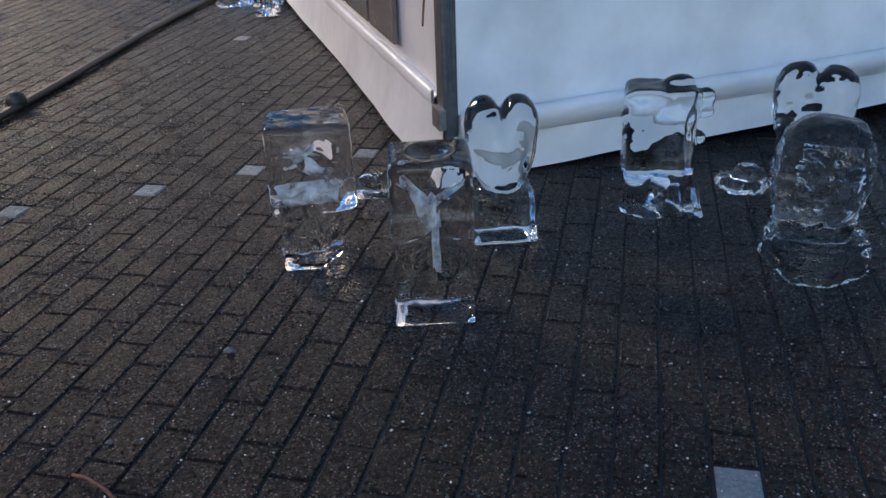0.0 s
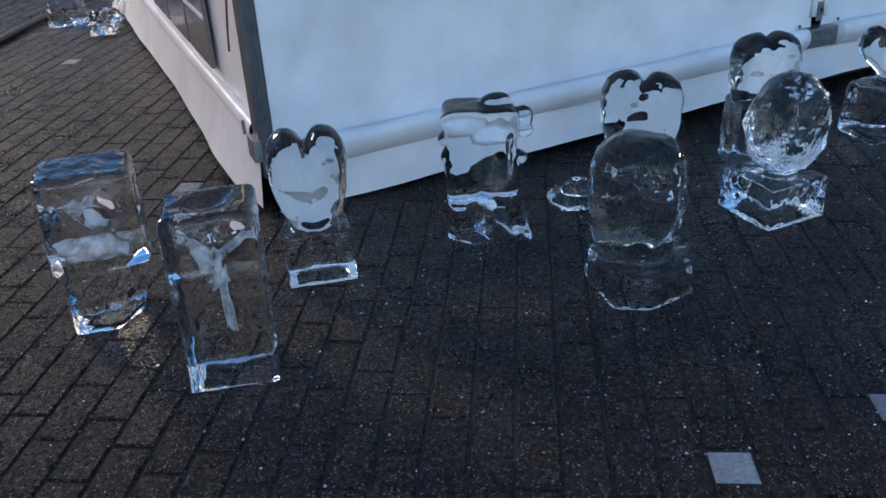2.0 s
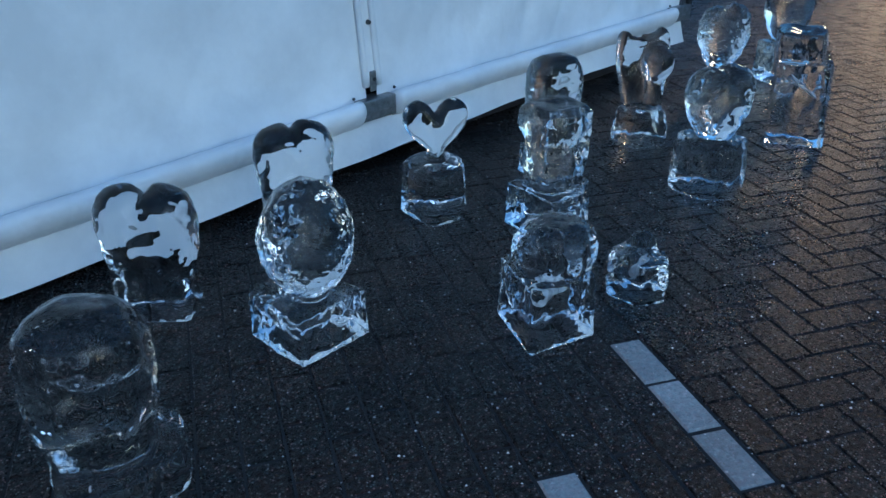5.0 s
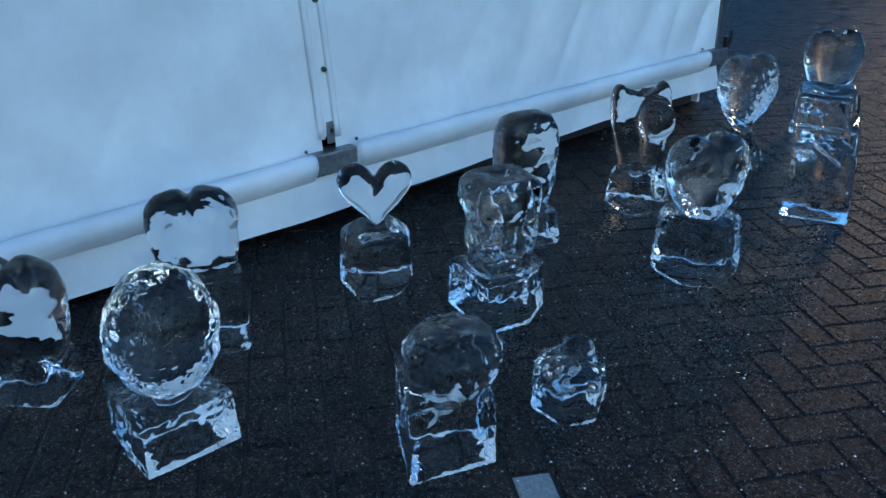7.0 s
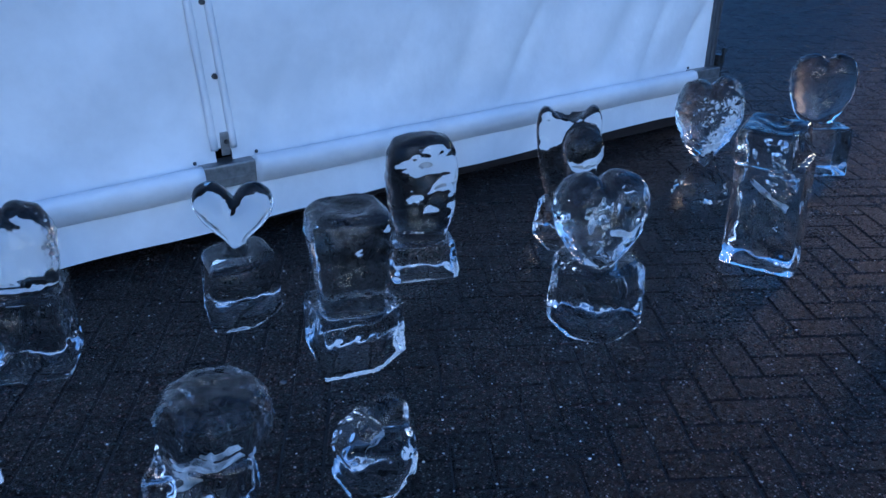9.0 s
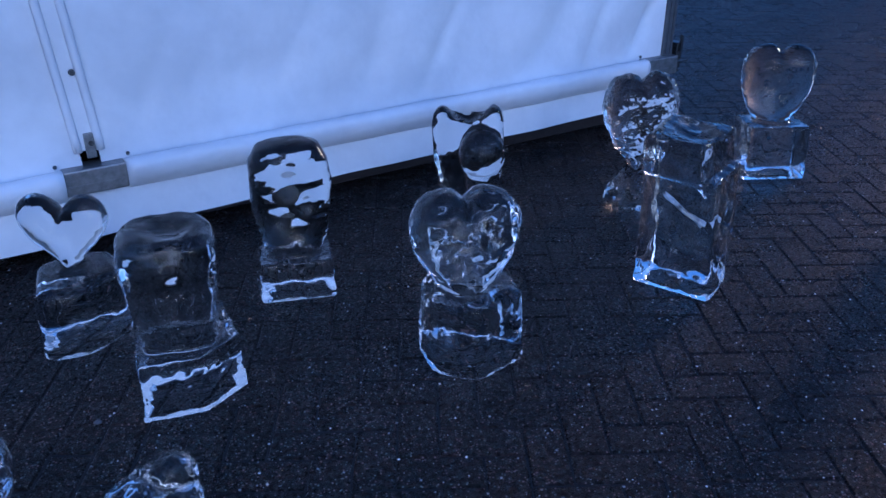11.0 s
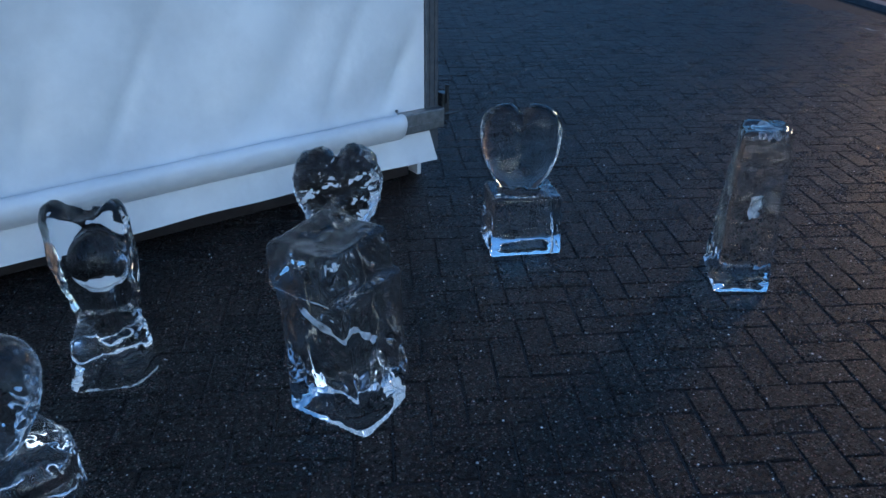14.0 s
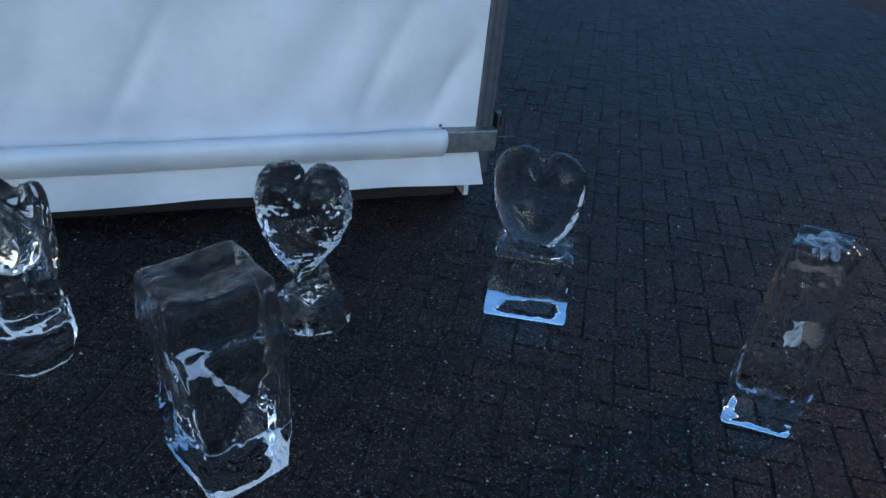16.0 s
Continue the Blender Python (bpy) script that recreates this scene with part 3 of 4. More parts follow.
def melt(bm, name, seed, voxel=0.006, rounds=3, wobble=0.004, pits=0.0004, contact=0.9, dents=(), plan=None):
    """Fuses the pieces into one skin, softens it as melting does and roughens it."""
    bmesh.ops.recalc_face_normals(bm, faces=bm.faces)
    raw = bpy.data.meshes.new(name + "_raw")
    bm.to_mesh(raw)
    bm.free()
    tmp = new(name + "_raw", raw)
    rm = tmp.modifiers.new("fuse", 'REMESH')
    rm.mode, rm.voxel_size, rm.adaptivity = 'VOXEL', voxel, 0.0
    dg = bpy.context.evaluated_depsgraph_get()
    me = bpy.data.meshes.new_from_object(tmp.evaluated_get(dg))
    bpy.data.objects.remove(tmp)
    bpy.data.meshes.remove(raw)
    me.name = name
    n = len(me.vertices)
    co = np.empty(n * 3)
    me.vertices.foreach_get("co", co)
    co = co.reshape(-1, 3)
    ed = np.empty(len(me.edges) * 2, dtype=np.int64)
    me.edges.foreach_get("vertices", ed)
    ed = ed.reshape(-1, 2)
    deg = np.bincount(ed.ravel(), minlength=n).astype(float)[:, None]
    for _ in range(rounds):
        acc = np.zeros_like(co)
        np.add.at(acc, ed[:, 0], co[ed[:, 1]])
        np.add.at(acc, ed[:, 1], co[ed[:, 0]])
        co = 0.4 * co + 0.6 * acc / deg
    me.vertices.foreach_set("co", co.ravel())
    me.update()
    nr = np.empty(n * 3)
    me.vertices.foreach_get("normal", nr)
    nr = nr.reshape(-1, 3)
    # hollows (positive depth) and swellings that the carver left
    for c, radius, depth in dents:
        away = np.linalg.norm(co - np.array(c), axis=1) / radius
        co -= nr * (depth * np.clip(1 - away ** 2, 0, 1) ** 2)[:, None]
    off = Vector((seed * 3.7, seed * 1.3, seed * 2.1))
    amp = np.empty(n)
    for i in range(n):
        q = Vector(co[i]) + off
        amp[i] = wobble * noise.noise(q * 11) + wobble * 0.5 * noise.noise(q * 27) + pits * noise.noise(q * 70) - wobble * 0.55 * abs(noise.noise(q * 17 + off)) - 0.25 * wobble * abs(noise.noise(q * 40))
    co += nr * amp[:, None]
    # the foot touches the paving only in a melted oval; its rim hangs free
    low = (co[:, 2] < 0.012) & (nr[:, 2] < -0.5)
    if low.any():
        if plan is None:
            ax, ay = np.abs(co[:, 0]), np.abs(co[:, 1])
            inside = np.minimum(ax[low].max() - ax, ay[low].max() - ay)
        else:
            inside = np.full(n, 1.0)
            for (x0, y0), (x1, y1) in zip(plan, plan[1:] + plan[:1]):
                length = math.hypot(x1 - x0, y1 - y0)
                inside = np.minimum(inside, ((x1 - x0) * (co[:, 1] - y0) - (y1 - y0) * (co[:, 0] - x0)) / length)
        rim = 0.115 * (1 - contact) + 0.006
        for i in np.nonzero(low)[0]:
            q = Vector(co[i]) + off
            d = inside[i] - rim + 0.024 * noise.noise(q * 9) + 0.015 * noise.noise(q * 34)
            co[i, 2] = 0.004 - 0.014 * max(0.0, min(1.0, d / 0.010))
    me.vertices.foreach_set("co", co.ravel())
    me.update()
    me.materials.clear()
    me.materials.append(ICE)
    me.shade_smooth()
    return me


def add_core(owner, sheets, seed):
    """Milky sheets frozen inside the body, one painting an inner reflection: crumpled leaves, each a part of its own.
    """
    for n, (at, w, h, yaw, tilt, lean) in enumerate(sheets):
        bm = bmesh.new()
        m = pose(*at, tilt, lean, yaw)
        g = 14
        vs = [[None] * (g + 1) for _ in range(g + 1)]
        for i in range(g + 1):
            for k in range(g + 1):
                a, b = i / g - 0.5, k / g - 0.5
                q = Vector((a * 4, b * 4, seed + n))
                r = 1 + 0.35 * noise.noise(q * 0.7)
                vs[i][k] = bm.verts.new(m @ Vector((a * w * r, min(0.03, 0.3 * w) * noise.noise(q * 0.8), b * h * r)))
        for i in range(g):
            for k in range(g):
                bm.faces.new((vs[i][k], vs[i + 1][k], vs[i + 1][k + 1], vs[i][k + 1]))
        part("milky_gleam_core", bm, FROST_GLEAM, owner, "milky white ice frozen inside, also used to paint an inner reflection", True)


def carving(name, at, yaw, bm, label, seed, category="ice sculpture", cores=(), **melting):
    me = melt(bm, name, seed, **melting)
    ob = new(name, me)
    ob.matrix_world = pose(at[0], at[1], 0, 0, 0, yaw)
    add_core(ob, cores, seed)
    return tagged(ob, label, category, group="ice sculptures in front of the tent")


FOOT = 0.003

# block with a carved relief
at = (0.277, 2.372)
bm = bmesh.new()
plan = around(at, [(0.165, 2.285), (0.275, 2.262), (0.355, 2.34), (0.385, 2.45), (0.19, 2.47)])
add_prism(bm, plan, FOOT, 0.22, 1.02, bevel=0.008)
add_block(bm, 0.262, 0.215, 0.185, 0.46, 0.96, bevel=0.020, yaw=-8, at=(0.010, 0.0))
carving("ice_block", at, 0, bm, "clear ice block with a milky carved rosette inside", 1, pits=0.0008, plan=plan, contact=0.86, wobble=0.005,
        dents=[((0.0, -0.10, 0.33), 0.095, 0.035), ((0.01, -0.09, 0.34), 0.045, -0.035), ((0.06, -0.08, 0.28), 0.04, 0.02), ((-0.06, -0.08, 0.38), 0.04, 0.02), ((0.05, 0.10, 0.32), 0.08, 0.03)],
        # first sheet: white band painting the internal reflection above the undercut
        cores=[((0.0, -0.02, 0.225), 0.20, 0.07, -8, 12, 0), ((0.03, -0.03, 0.30), 0.10, 0.05, 10, 30, 25), ((-0.02, -0.03, 0.36), 0.09, 0.06, -20, 20, -20)])

# tall block with a milky stem
bm = bmesh.new()
add_block(bm, 0.218, 0.19, FOOT, 0.27, 0.97, bevel=0.008)
add_block(bm, 0.222, 0.20, 0.255, 0.475, 0.98, bevel=0.018)
carving("ice_block", (0.535, 1.922), -15, bm, "tall clear ice block with a milky white stem frozen inside", 2, contact=0.86, wobble=0.0035, pits=0.0007,
        dents=[((0, -0.10, 0.26), 0.07, 0.012), ((0.11, -0.03, 0.26), 0.06, 0.015), ((-0.11, -0.02, 0.27), 0.06, 0.012), ((0.0, 0.0, 0.48), 0.07, 0.02), ((0.03, 0.1, 0.35), 0.06, 0.02)],
        cores=[((0.01, 0, 0.22), 0.026, 0.17, 0, 0, 0), ((-0.012, 0, 0.315), 0.055, 0.10, 0, 0, -18), ((0.05, 0, 0.37), 0.022, 0.10, 0, 10, 50), ((-0.05, 0.01, 0.375), 0.03, 0.09, 0, 10, -42)])

# heart by the tent's corner
bm = bmesh.new()
add_block(bm, 0.212, 0.17, FOOT, 0.17, 0.93, bevel=0.008)
add_heart(bm, 0.235, 0.345, 0.23, (-0.004, 0, 0.135), blunt=1.0, cleft=0.25)
carving("ice_heart", (0.885, 2.30), -12, bm, "clear ice heart on a square ice foot by the tent corner", 3, contact=0.78, wobble=0.0035, pits=0.0003, rounds=5,
        dents=[((0, -0.11, 0.24), 0.10, 0.012), ((0, -0.11, 0.42), 0.04, 0.012)])

# knobbly carving with a hollow
at = (1.452, 2.30)
bm = bmesh.new()
plan = around(at, [(1.32, 2.295), (1.385, 2.215), (1.56, 2.155), (1.60, 2.30), (1.50, 2.40), (1.36, 2.38)])
add_prism(bm, around(at, [(1.318, 2.30), (1.375, 2.212), (1.435, 2.20), (1.45, 2.34), (1.36, 2.38)]), FOOT, 0.19, 0.85, bevel=0.014, shift=(0.025, -0.005))
add_prism(bm, around(at, [(1.505, 2.185), (1.562, 2.155), (1.605, 2.29), (1.52, 2.36)]), FOOT, 0.19, 0.8, bevel=0.014, shift=(-0.045, 0.01))
add_block(bm, 0.225, 0.17, 0.11, 0.445, 1.03, bevel=0.028, yaw=-22, at=(-0.006, 0))
for x, y, z, r in ((-0.105, 0.0, 0.405, 0.036), (-0.115, 0.01, 0.345, 0.032), (-0.11, 0.0, 0.29, 0.034), (-0.10, 0.01, 0.235, 0.03), (0.105, -0.075, 0.405, 0.038), (0.115, -0.075, 0.36, 0.03), (0.10, -0.07, 0.27, 0.028)):
    add_ball(bm, r, r, r * 0.95, (x, y, z), 2)
add_ball(bm, 0.055, 0.05, 0.03, (0.045, -0.015, 0.445), 2)
carving("ice_carving", at, 0, bm, "knobbly clear ice carving with a smooth hollow and splayed feet", 4, pits=0.0005, plan=plan, contact=0.86, wobble=0.0035, rounds=3,
        dents=[((0.0, -0.10, 0.30), 0.105, 0.045), ((0.0, 0.09, 0.33), 0.09, 0.02)])

# two-lobed heart near the wall
bm = bmesh.new()
add_block(bm, 0.22, 0.17, FOOT, 0.14, 0.93, bevel=0.012)
add_heart(bm, 0.30, 0.345, 0.19, (0, 0, 0.065), blunt=1.15, cleft=0.18)
carving("ice_heart", (2.15, 2.40), -46, bm, "broad two-lobed clear ice heart close to the tent wall", 5, pits=0.0005, wobble=0.005, rounds=4,
        dents=[((0.0, -0.10, 0.36), 0.05, 0.03), ((0.0, -0.10, 0.29), 0.05, 0.026), ((0.01, -0.10, 0.22), 0.05, 0.02), ((-0.09, -0.09, 0.24), 0.06, 0.016)])

# small lump
bm = bmesh.new()
add_ball(bm, 0.105, 0.085, 0.035, (0, 0, 0.030), 2)
add_ball(bm, 0.068, 0.06, 0.055, (0.012, 0.0, 0.050), 2)
carving("ice_lump", (1.825, 2.325), -25, bm, "small hat-shaped lump of clear ice on the paving", 6, "ice lump", wobble=0.009, pits=0.0015, rounds=2)

# rounded head on a slab
at = (1.675, 1.785)
bm = bmesh.new()
plan = around(at, [(1.575, 1.90), (1.53, 1.68), (1.62, 1.618), (1.78, 1.64), (1.86, 1.76), (1.83, 1.90), (1.70, 1.95)])
add_prism(bm, plan, FOOT, 0.105, 0.93, bevel=0.015)
add_loft(bm, [(0.085, 0.08, 0.07), (0.10, 0.10, 0.09), (0.15, 0.118, 0.105), (0.26, 0.134, 0.118), (0.35, 0.136, 0.118), (0.41, 0.118, 0.104), (0.443, 0.086, 0.076), (0.459, 0.045, 0.04)], (-0.004, -0.004), -38, 2.7)
carving("ice_egg", at, 0, bm, "large rounded clear ice head on a low ice slab", 7, pits=0.0007, plan=plan, contact=0.89, wobble=0.006, rounds=3,
        dents=[((0.10, -0.09, 0.34), 0.05, 0.022), ((0.11, -0.08, 0.26), 0.05, 0.02), ((0.06, -0.12, 0.22), 0.05, 0.012), ((-0.10, 0.02, 0.24), 0.05, 0.014), ((0.03, -0.13, 0.17), 0.06, 0.012)])

# lobed heart behind the faceted ball
bm = bmesh.new()
add_block(bm, 0.23, 0.21, FOOT, 0.25, 0.97, bevel=0.02)
add_heart(bm, 0.262, 0.30, 0.18, (-0.008, 0, 0.19), blunt=1.2, cleft=0.15)
carving("ice_heart", (2.645, 2.32), -22, bm, "squat clear ice heart on a square ice foot", 8, pits=0.0006, contact=0.90, wobble=0.006,
        dents=[((0, -0.11, 0.22), 0.09, 0.02), ((0.0, -0.1, 0.44), 0.04, 0.02), ((0, -0.11, 0.12), 0.07, 0.012)])

# faceted ball on a block
at = (2.357, 1.945)
bm = bmesh.new()
plan = around(at, [(2.232, 1.82), (2.485, 1.825), (2.475, 2.065), (2.24, 2.07)])
add_prism(bm, plan, FOOT, 0.145, 0.96, bevel=0.006)
made = bmesh.ops.create_icosphere(bm, subdivisions=2, radius=1.0, matrix=pose(0, 0, 0, 20, 12, 30))
for v in made["verts"]:
    f = 1 + 0.05 * noise.noise(v.co * 2.3)
    v.co = Vector((v.co.x * 0.142 * f + 0.006, v.co.y * 0.125 * f - 0.02, v.co.z * 0.18 * f + 0.316))
carving("ice_ball", at, 0, bm, "faceted clear ice ball on a square ice block", 9, pits=0.0024, plan=plan, contact=0.74, wobble=0.0065, rounds=1,
        dents=[((0.0, -0.13, 0.09), 0.05, 0.008), ((0.06, -0.13, 0.07), 0.04, 0.008), ((-0.12, 0.0, 0.08), 0.05, 0.01)])

# small heart with a narrow waist
at = (3.25, 2.29)
bm = bmesh.new()
plan = around(at, [(3.155, 2.40), (3.115, 2.185), (3.235, 2.152), (3.375, 2.235), (3.385, 2.39), (3.27, 2.43)])
add_prism(bm, plan, FOOT, 0.208, 0.92, bevel=0.034)
add_block(bm, 0.075, 0.06, 0.15, 0.245, 0.8, bevel=0.008, yaw=-33)
add_heart(bm, 0.25, 0.245, 0.10, (0, -0.005, 0.20), yaw=-33, blunt=0.05, cleft=0.34)
carving("ice_heart", at, 0, bm, "small smooth ice heart on a rounded ice block", 10, plan=plan, contact=0.86, wobble=0.002, pits=0.0003)

# oval on a foot
bm = bmesh.new()
add_block(bm, 0.235, 0.17, FOOT, 0.135, 0.93, bevel=0.010)
add_loft(bm, [(0.12, 0.072, 0.055), (0.16, 0.092, 0.068), (0.25, 0.114, 0.080), (0.36, 0.124, 0.086), (0.44, 0.117, 0.080), (0.483, 0.092, 0.062), (0.500, 0.05, 0.035)], (0.0, 0.0), 0, 2.6)
carving("ice_oval", (3.875, 2.212), -19.5, bm, "upright rounded ice carving on a square ice foot", 11, pits=0.001, contact=0.84, wobble=0.005,
        dents=[((0.0, -0.09, 0.38), 0.06, 0.02), ((0.04, -0.09, 0.32), 0.045, 0.018), ((-0.04, -0.09, 0.28), 0.045, 0.015), ((0.01, -0.08, 0.23), 0.05, 0.015)])

# cup-like carving on a block
at = (3.42, 1.885)
bm = bmesh.new()
plan = around(at, [(3.335, 2.03), (3.28, 1.778), (3.43, 1.742), (3.56, 1.80), (3.575, 2.0)])
add_prism(bm, plan, FOOT, 0.165, 0.94, bevel=0.006)
add_loft(bm, [(0.15, 0.085, 0.08), (0.21, 0.093, 0.085), (0.30, 0.106, 0.095), (0.40, 0.117, 0.104), (0.445, 0.112, 0.10), (0.468, 0.085, 0.08)], (0.0, -0.012), -18, 4.0)
carving("ice_cup", at, 0, bm, "thick tumbler-shaped ice carving on a square ice block", 12, pits=0.0008, plan=plan, contact=0.80, wobble=0.0055, rounds=2,
        dents=[((0.09, -0.09, 0.36), 0.05, 0.02), ((0.10, -0.08, 0.27), 0.045, 0.02), ((-0.02, -0.11, 0.33), 0.06, 0.014), ((0.0, -0.02, 0.47), 0.07, 0.015), ((-0.06, 0.07, 0.33), 0.07, 0.02)])

# flattened ball on a block
at = (2.845, 1.475)
bm = bmesh.new()
plan = around(at, [(2.685, 1.405), (2.905, 1.332), (2.985, 1.535), (2.815, 1.632)])
add_prism(bm, plan, FOOT, 0.20, 0.95, bevel=0.014)
add_loft(bm, [(0.165, 0.085, 0.08), (0.19, 0.112, 0.106), (0.235, 0.128, 0.122), (0.285, 0.124, 0.118), (0.318, 0.10, 0.094), (0.33, 0.06, 0.056)], (0.03, -0.006), 12, 2.1, 9)
carving("ice_ball", at, 0, bm, "flattened clear ice ball on a square ice block", 13, pits=0.0012, wobble=0.005, rounds=1, plan=plan, contact=0.86,
        cores=[((0, 0, 0.15), 0.12, 0.07, 10, 0, 0)])

# small broken block
at = (3.215, 1.39)
bm = bmesh.new()
plan = around(at, [(3.118, 1.44), (3.118, 1.325), (3.20, 1.28), (3.30, 1.325), (3.32, 1.44), (3.22, 1.50)])
add_prism(bm, plan, FOOT, 0.13, 0.98, bevel=0.02)
add_ball(bm, 0.055, 0.05, 0.06, (0.05, 0.02, 0.125), 2)
add_ball(bm, 0.06, 0.05, 0.04, (-0.045, 0.0, 0.125), 2)
carving("ice_chunk", at, 0, bm, "small broken block of clear ice", 14, "ice chunk", cores=[((0, 0, 0.09), 0.07, 0.05, 30, 10, 0)], plan=plan, wobble=0.010, pits=0.001, rounds=2)

# winged heart with a ball in front
at = (4.475, 2.15)
bm = bmesh.new()
plan = around(at, [(4.41, 2.27), (4.345, 2.078), (4.505, 2.005), (4.595, 2.07), (4.61, 2.22), (4.52, 2.29)])
add_prism(bm, plan, FOOT, 0.16, 0.84, bevel=0.028)
add_plate(bm, [(-0.045, 0.12), (0.06, 0.10), (0.105, 0.16), (0.118, 0.36), (0.118, 0.475), (0.09, 0.525), (0.06, 0.505), (0.03, 0.46), (-0.03, 0.455), (-0.065, 0.50), (-0.10, 0.515), (-0.12, 0.46), (-0.11, 0.34), (-0.08, 0.2)], 0.085, (0.01, 0.02), -42, 0.025)
add_ball(bm, 0.080, 0.07, 0.084, (0.010, -0.062, 0.372))
add_loft(bm, [(0.10, 0.045, 0.045), (0.20, 0.032, 0.035), (0.34, 0.04, 0.04)], (0.008, -0.045), -30, 2.5, 20)
carving("ice_carving", at, 0, bm, "clear ice carving of a winged heart with a ball before it", 15, pits=0.0006, wobble=0.004, plan=plan, contact=0.84)

# heart on a rounded foot
at = (4.14, 1.63)
bm = bmesh.new()
plan = around(at, [(4.03, 1.74), (3.995, 1.58), (4.075, 1.488), (4.25, 1.515), (4.295, 1.63), (4.24, 1.76), (4.12, 1.79)])
add_prism(bm, plan, FOOT, 0.222, 0.95, bevel=0.032)
add_heart(bm, 0.292, 0.315, 0.20, (-0.036, -0.02, 0.195), yaw=-22, blunt=0.8, cleft=0.17)
carving("ice_heart", at, 0, bm, "thick clear ice heart on a rounded ice foot", 16, pits=0.0006, plan=plan, contact=0.86, wobble=0.006, rounds=4,
        dents=[((-0.06, -0.12, 0.33), 0.05, 0.02), ((0.08, -0.10, 0.30), 0.05, 0.018), ((-0.02, -0.12, 0.40), 0.04, 0.012)])

# large block
at = (4.95, 1.62)
bm = bmesh.new()
plan = around(at, [(4.91, 1.455), (5.10, 1.545), (5.03, 1.775), (4.81, 1.69)])
add_prism(bm, plan, FOOT, 0.40, bevel=0.014, upper=around(at, [(4.865, 1.46), (5.10, 1.56), (5.02, 1.775), (4.79, 1.68)]))
add_prism(bm, around(at, [(4.835, 1.485), (5.09, 1.58), (5.01, 1.79), (4.765, 1.675)]), 0.385, 0.512, bevel=0.018, upper=around(at, [(4.835, 1.50), (5.07, 1.585), (5.0, 1.785), (4.775, 1.68)]))
carving("ice_block", at, 0, bm, "large clear ice block with rounded top edges", 17, plan=plan, contact=0.80, rounds=3, wobble=0.0055, pits=0.0004,
        dents=[((-0.03, -0.02, 0.51), 0.10, 0.022), ((0.04, 0.04, 0.51), 0.06, 0.015), ((0.05, -0.13, 0.25), 0.08, 0.014), ((-0.13, 0.0, 0.22), 0.08, 0.016), ((-0.04, -0.12, 0.13), 0.06, 0.012)],
        cores=[((-0.03, -0.02, 0.27), 0.17, 0.018, -30, 20, 34)])

# tapering heart
at = (5.245, 2.165)
bm = bmesh.new()
add_loft(bm, [(FOOT, 0.118, 0.11), (0.05, 0.112, 0.104), (0.11, 0.075, 0.07), (0.15, 0.05, 0.048), (0.19, 0.05, 0.045)], (0.02, -0.005), 10, 2.3)
add_heart(bm, 0.285, 0.38, 0.19, (-0.015, -0.02, 0.14), yaw=-26, blunt=0.5, cleft=0.2)
carving("ice_heart", at, 0, bm, "pitted ice heart tapering to a round ice foot", 18, contact=0.88, wobble=0.011, pits=0.0042, rounds=2)

# heart on a square foot
bm = bmesh.new()
add_block(bm, 0.262, 0.20, FOOT, 0.225, 0.95, bevel=0.006)
add_heart(bm, 0.29, 0.35, 0.16, (-0.016, 0, 0.195), yaw=-14, blunt=0.95, cleft=0.19)
carving("ice_heart", (5.957, 2.10), -27, bm, "clear tooth-shaped ice heart on a square ice foot", 19, contact=0.74, wobble=0.0035, pits=0.0003, rounds=3,
        dents=[((-0.02, -0.08, 0.38), 0.10, 0.018), ((-0.02, -0.04, 0.55), 0.05, 0.012)])

# leaning tapered block
at = (6.43, 1.49)
bm = bmesh.new()
plan = around(at, [(6.25, 1.447), (6.40, 1.338), (6.62, 1.49), (6.43, 1.635)])
add_prism(bm, plan, FOOT, 0.50, bevel=0.014, upper=around(at, [(6.305, 1.475), (6.44, 1.375), (6.62, 1.49), (6.47, 1.60)]))
add_prism(bm, around(at, [(6.30, 1.475), (6.44, 1.38), (6.57, 1.48), (6.45, 1.595)]), 0.44, 0.54, 0.92, bevel=0.014)
carving("ice_block", at, 0, bm, "tapered clear ice block with a frosted top", 20, pits=0.0008, plan=plan, contact=0.84, wobble=0.006,
        dents=[((-0.02, -0.10, 0.34), 0.07, 0.02), ((0.06, -0.08, 0.22), 0.06, 0.02), ((-0.09, 0.03, 0.30), 0.06, 0.015)],
        cores=[((0.02, 0, 0.26), 0.05, 0.08, 0, 0, 0), ((0.02, 0, 0.508), 0.085, 0.08, 0, 86, 0)])

# low broken piece between the first two blocks and the tent's corner
bm = bmesh.new()
add_block(bm, 0.15, 0.10, FOOT, 0.075, 0.9, bevel=0.015)
add_ball(bm, 0.04, 0.035, 0.04, (0.05, 0.0, 0.06), 2)
carving("ice_chunk", (0.575, 2.77), -20, bm, "low broken piece of clear ice near the tent corner", 22, "ice chunk", wobble=0.008, rounds=2)

# broken pieces beside the tent
for n, (x, y, w, h) in enumerate(((0.42, 6.75, 0.30, 0.16), (0.66, 6.62, 0.22, 0.10), (0.62, 6.30, 0.24, 0.07), (0.85, 6.75, 0.26, 0.14))):
    bm = bmesh.new()
    add_block(bm, w, w * 0.7, FOOT, h, 0.8, bevel=0.02)
    carving("ice_chunk", (x, y), 40 * n, bm, "broken pieces of ice beside the tent", 30 + n, "ice chunk", voxel=0.011, wobble=0.02)


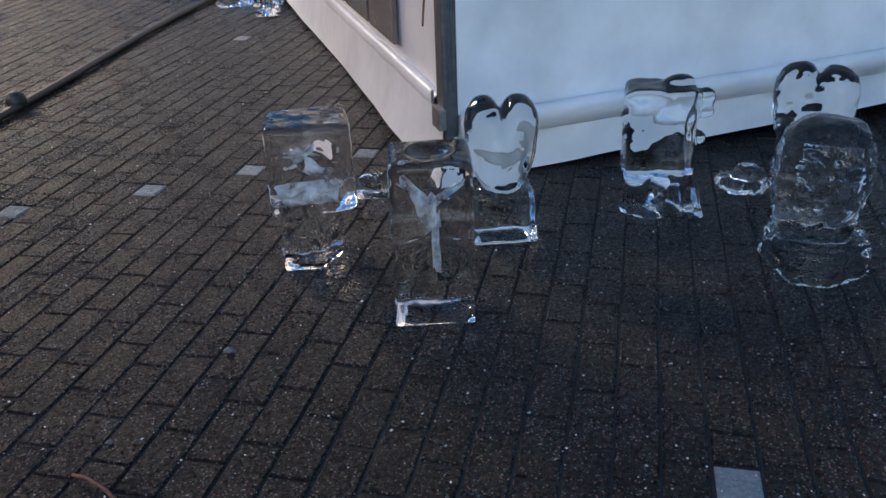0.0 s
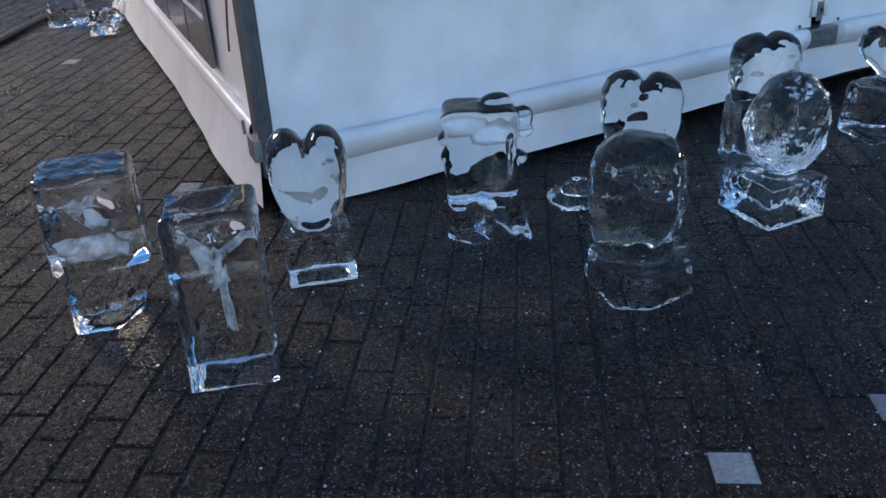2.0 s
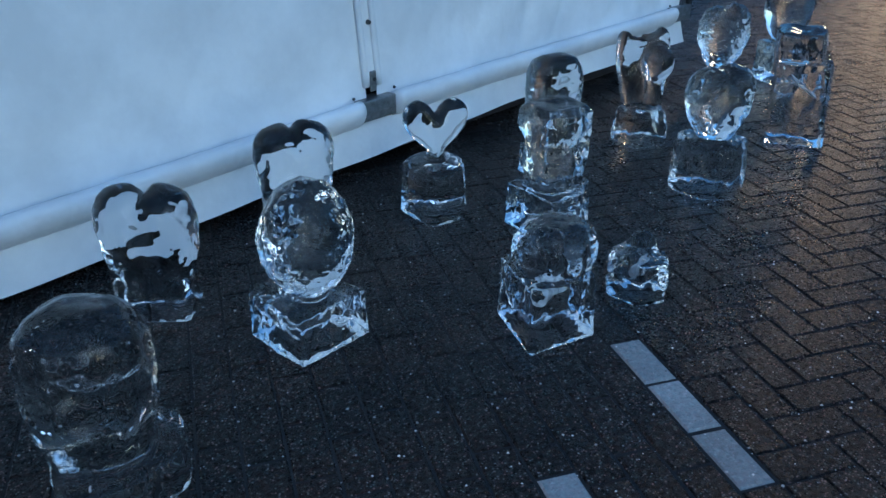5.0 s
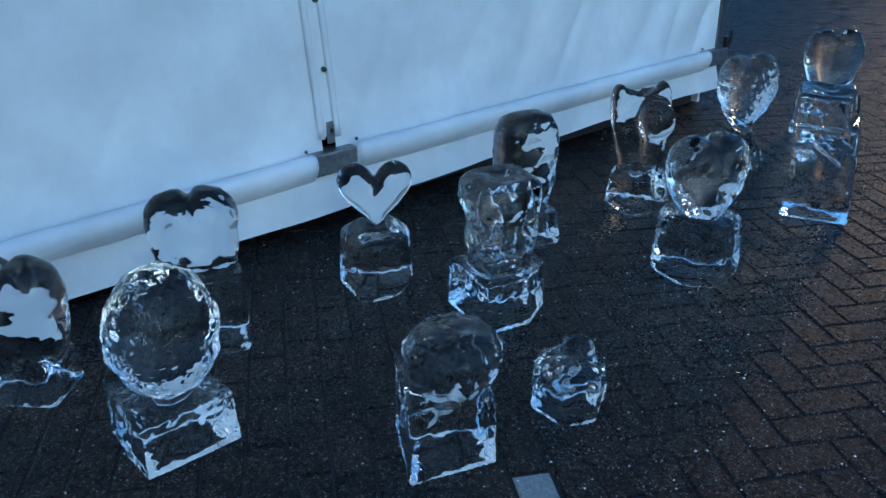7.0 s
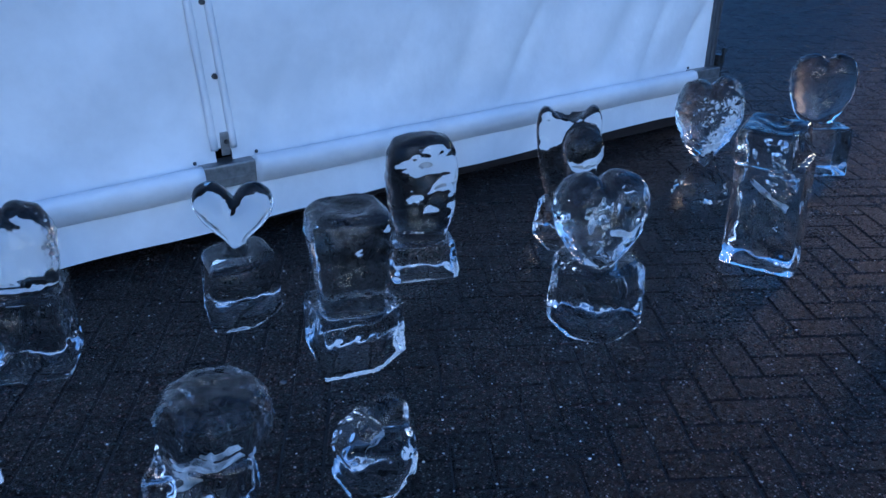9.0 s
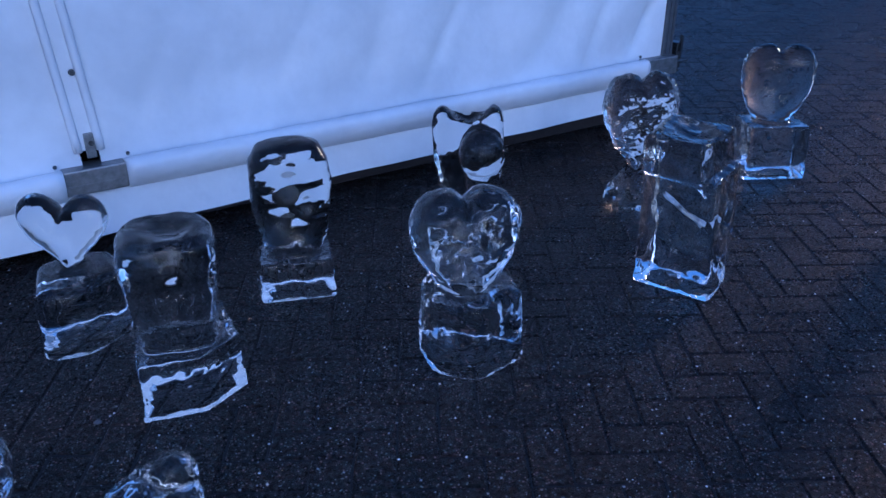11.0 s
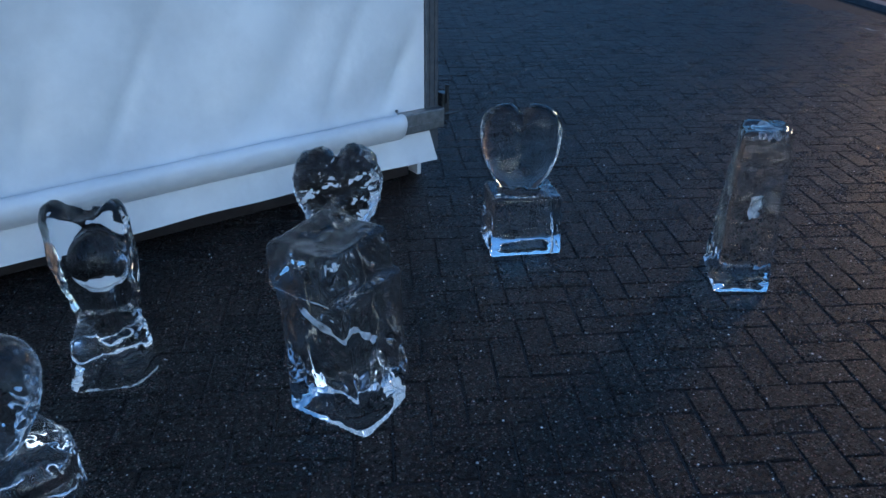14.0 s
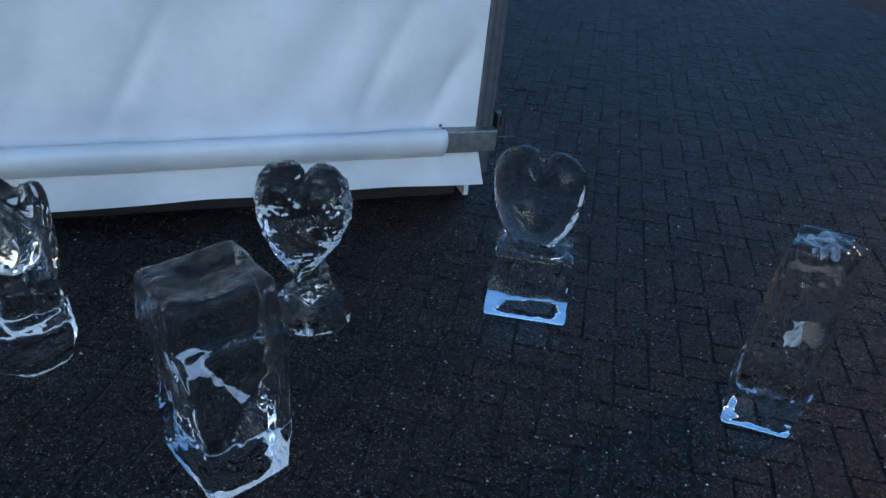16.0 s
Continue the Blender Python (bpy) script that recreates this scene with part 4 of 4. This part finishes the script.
# ---- grit scattered over the paving; its pale crumbs also stand for wet glints ----
rng = random.Random(5)
verts, faces = [], []
for _ in range(20000):
    x, y = rng.uniform(-2.5, 9.0), 0.5 + 6.5 * rng.random() ** 1.7
    if tent_covers(Vector((x, y, 0))):
        continue
    r = 0.0014 + 0.0028 * rng.random() ** 3
    a, base = rng.random() * 6.28, len(verts)
    for k in range(4):
        verts.append((x + r * rng.uniform(0.7, 1.4) * math.cos(a + k * 1.571), y + r * rng.uniform(0.7, 1.4) * math.sin(a + k * 1.571), 0.0005))
    verts.append((x + r * 0.3, y, r * rng.uniform(0.5, 1.1)))
    faces += [(base + k, base + (k + 1) % 4, base + 4) for k in range(4)]
me = bpy.data.meshes.new("grit")
me.from_pydata(verts, [], faces)
me.materials.append(GRIT_GLINT)
tagged(new("grit", me), "pale grit and crumbs scattered on the wet paving, doubling as wet glints", "grit", kind="stuff")
for x, y, r in ((-0.04, 1.90, 0.011), (-0.33, 1.62, 0.007), (3.185, 1.845, 0.008)):
    bm = bmesh.new()
    bmesh.ops.create_icosphere(bm, subdivisions=2, radius=r)
    for v in bm.verts:
        v.co = Vector((v.co.x * 1.3, v.co.y, v.co.z * 0.6)) * (1 + 0.3 * noise.noise(v.co * 120))
    ob = new("pebble", finish(bm, "pebble", KERB, True))
    ob.location = (x, y, r * 0.55)
    tagged(ob, "small pale pebble on the paving", "pebble", "pebbles on the paving")


# ---- lay the paving ----
rng = random.Random(9)
GAP = 0.0060
kinds = {
    "whole": paver_mesh("paver", LONG - GAP, WIDE - GAP, PAVER),
    "half": paver_mesh("half_paver", LONG / 2 - GAP, WIDE - GAP, PAVER),
    "white": paver_mesh("white_paver", LONG - 0.012, WIDE - 0.012, PAVER_WHITE),
    "white_half": paver_mesh("white_half_paver", LONG / 2 - 0.010, WIDE - 0.010, PAVER_WHITE),
}
verts, faces, singles = [], [], 0
for c, angle, length, kind in pavers:
    tilt = (rng.gauss(0, 0.0045), rng.gauss(0, 0.0045))
    m = Matrix.Translation((c.x, c.y, rng.gauss(-0.0008, 0.0008))) @ Euler((tilt[0], tilt[1], angle + rng.gauss(0, 0.006))).to_matrix().to_4x4()
    close = 0.1 < c.x < 6.3 and 0.75 < c.y < 1.85
    if kind.startswith("white") or (close and singles < 300):
        singles += kind in ("whole", "half")
        ob = new("paver" if not kind.startswith("white") else "white_paver", kinds[kind])
        ob.matrix_world = m
        ob.parent = pavement
        if kind.startswith("white"):
            tagged(ob, "white marking paver")
        continue
    gap = 0.0058 if abs(length - LONG) < 0.001 else 0.0044
    l, w, ch = (length - gap) / 2, (WIDE - gap) / 2, 0.0036
    base = len(verts)
    for a, b, z in ((l, w, -0.03), (l, w, -ch), (l - ch, w - ch, 0)):
        for sx, sy in ((-1, -1), (1, -1), (1, 1), (-1, 1)):
            verts.append(tuple(m @ Vector((sx * a, sy * b, z))))
    faces += [(base + 4 * r + k, base + 4 * r + (k + 1) % 4, base + 4 * r + 4 + (k + 1) % 4, base + 4 * r + 4 + k) for r in range(2) for k in range(4)]
    faces.append((base + 8, base + 9, base + 10, base + 11))
me = bpy.data.meshes.new("pavers_further_off")
me.from_pydata(verts, [], faces)
me.materials.append(PAVER_FAR)
rest = new("paver_field", me)
rest.parent = pavement
tagged(rest, kind="stuff")
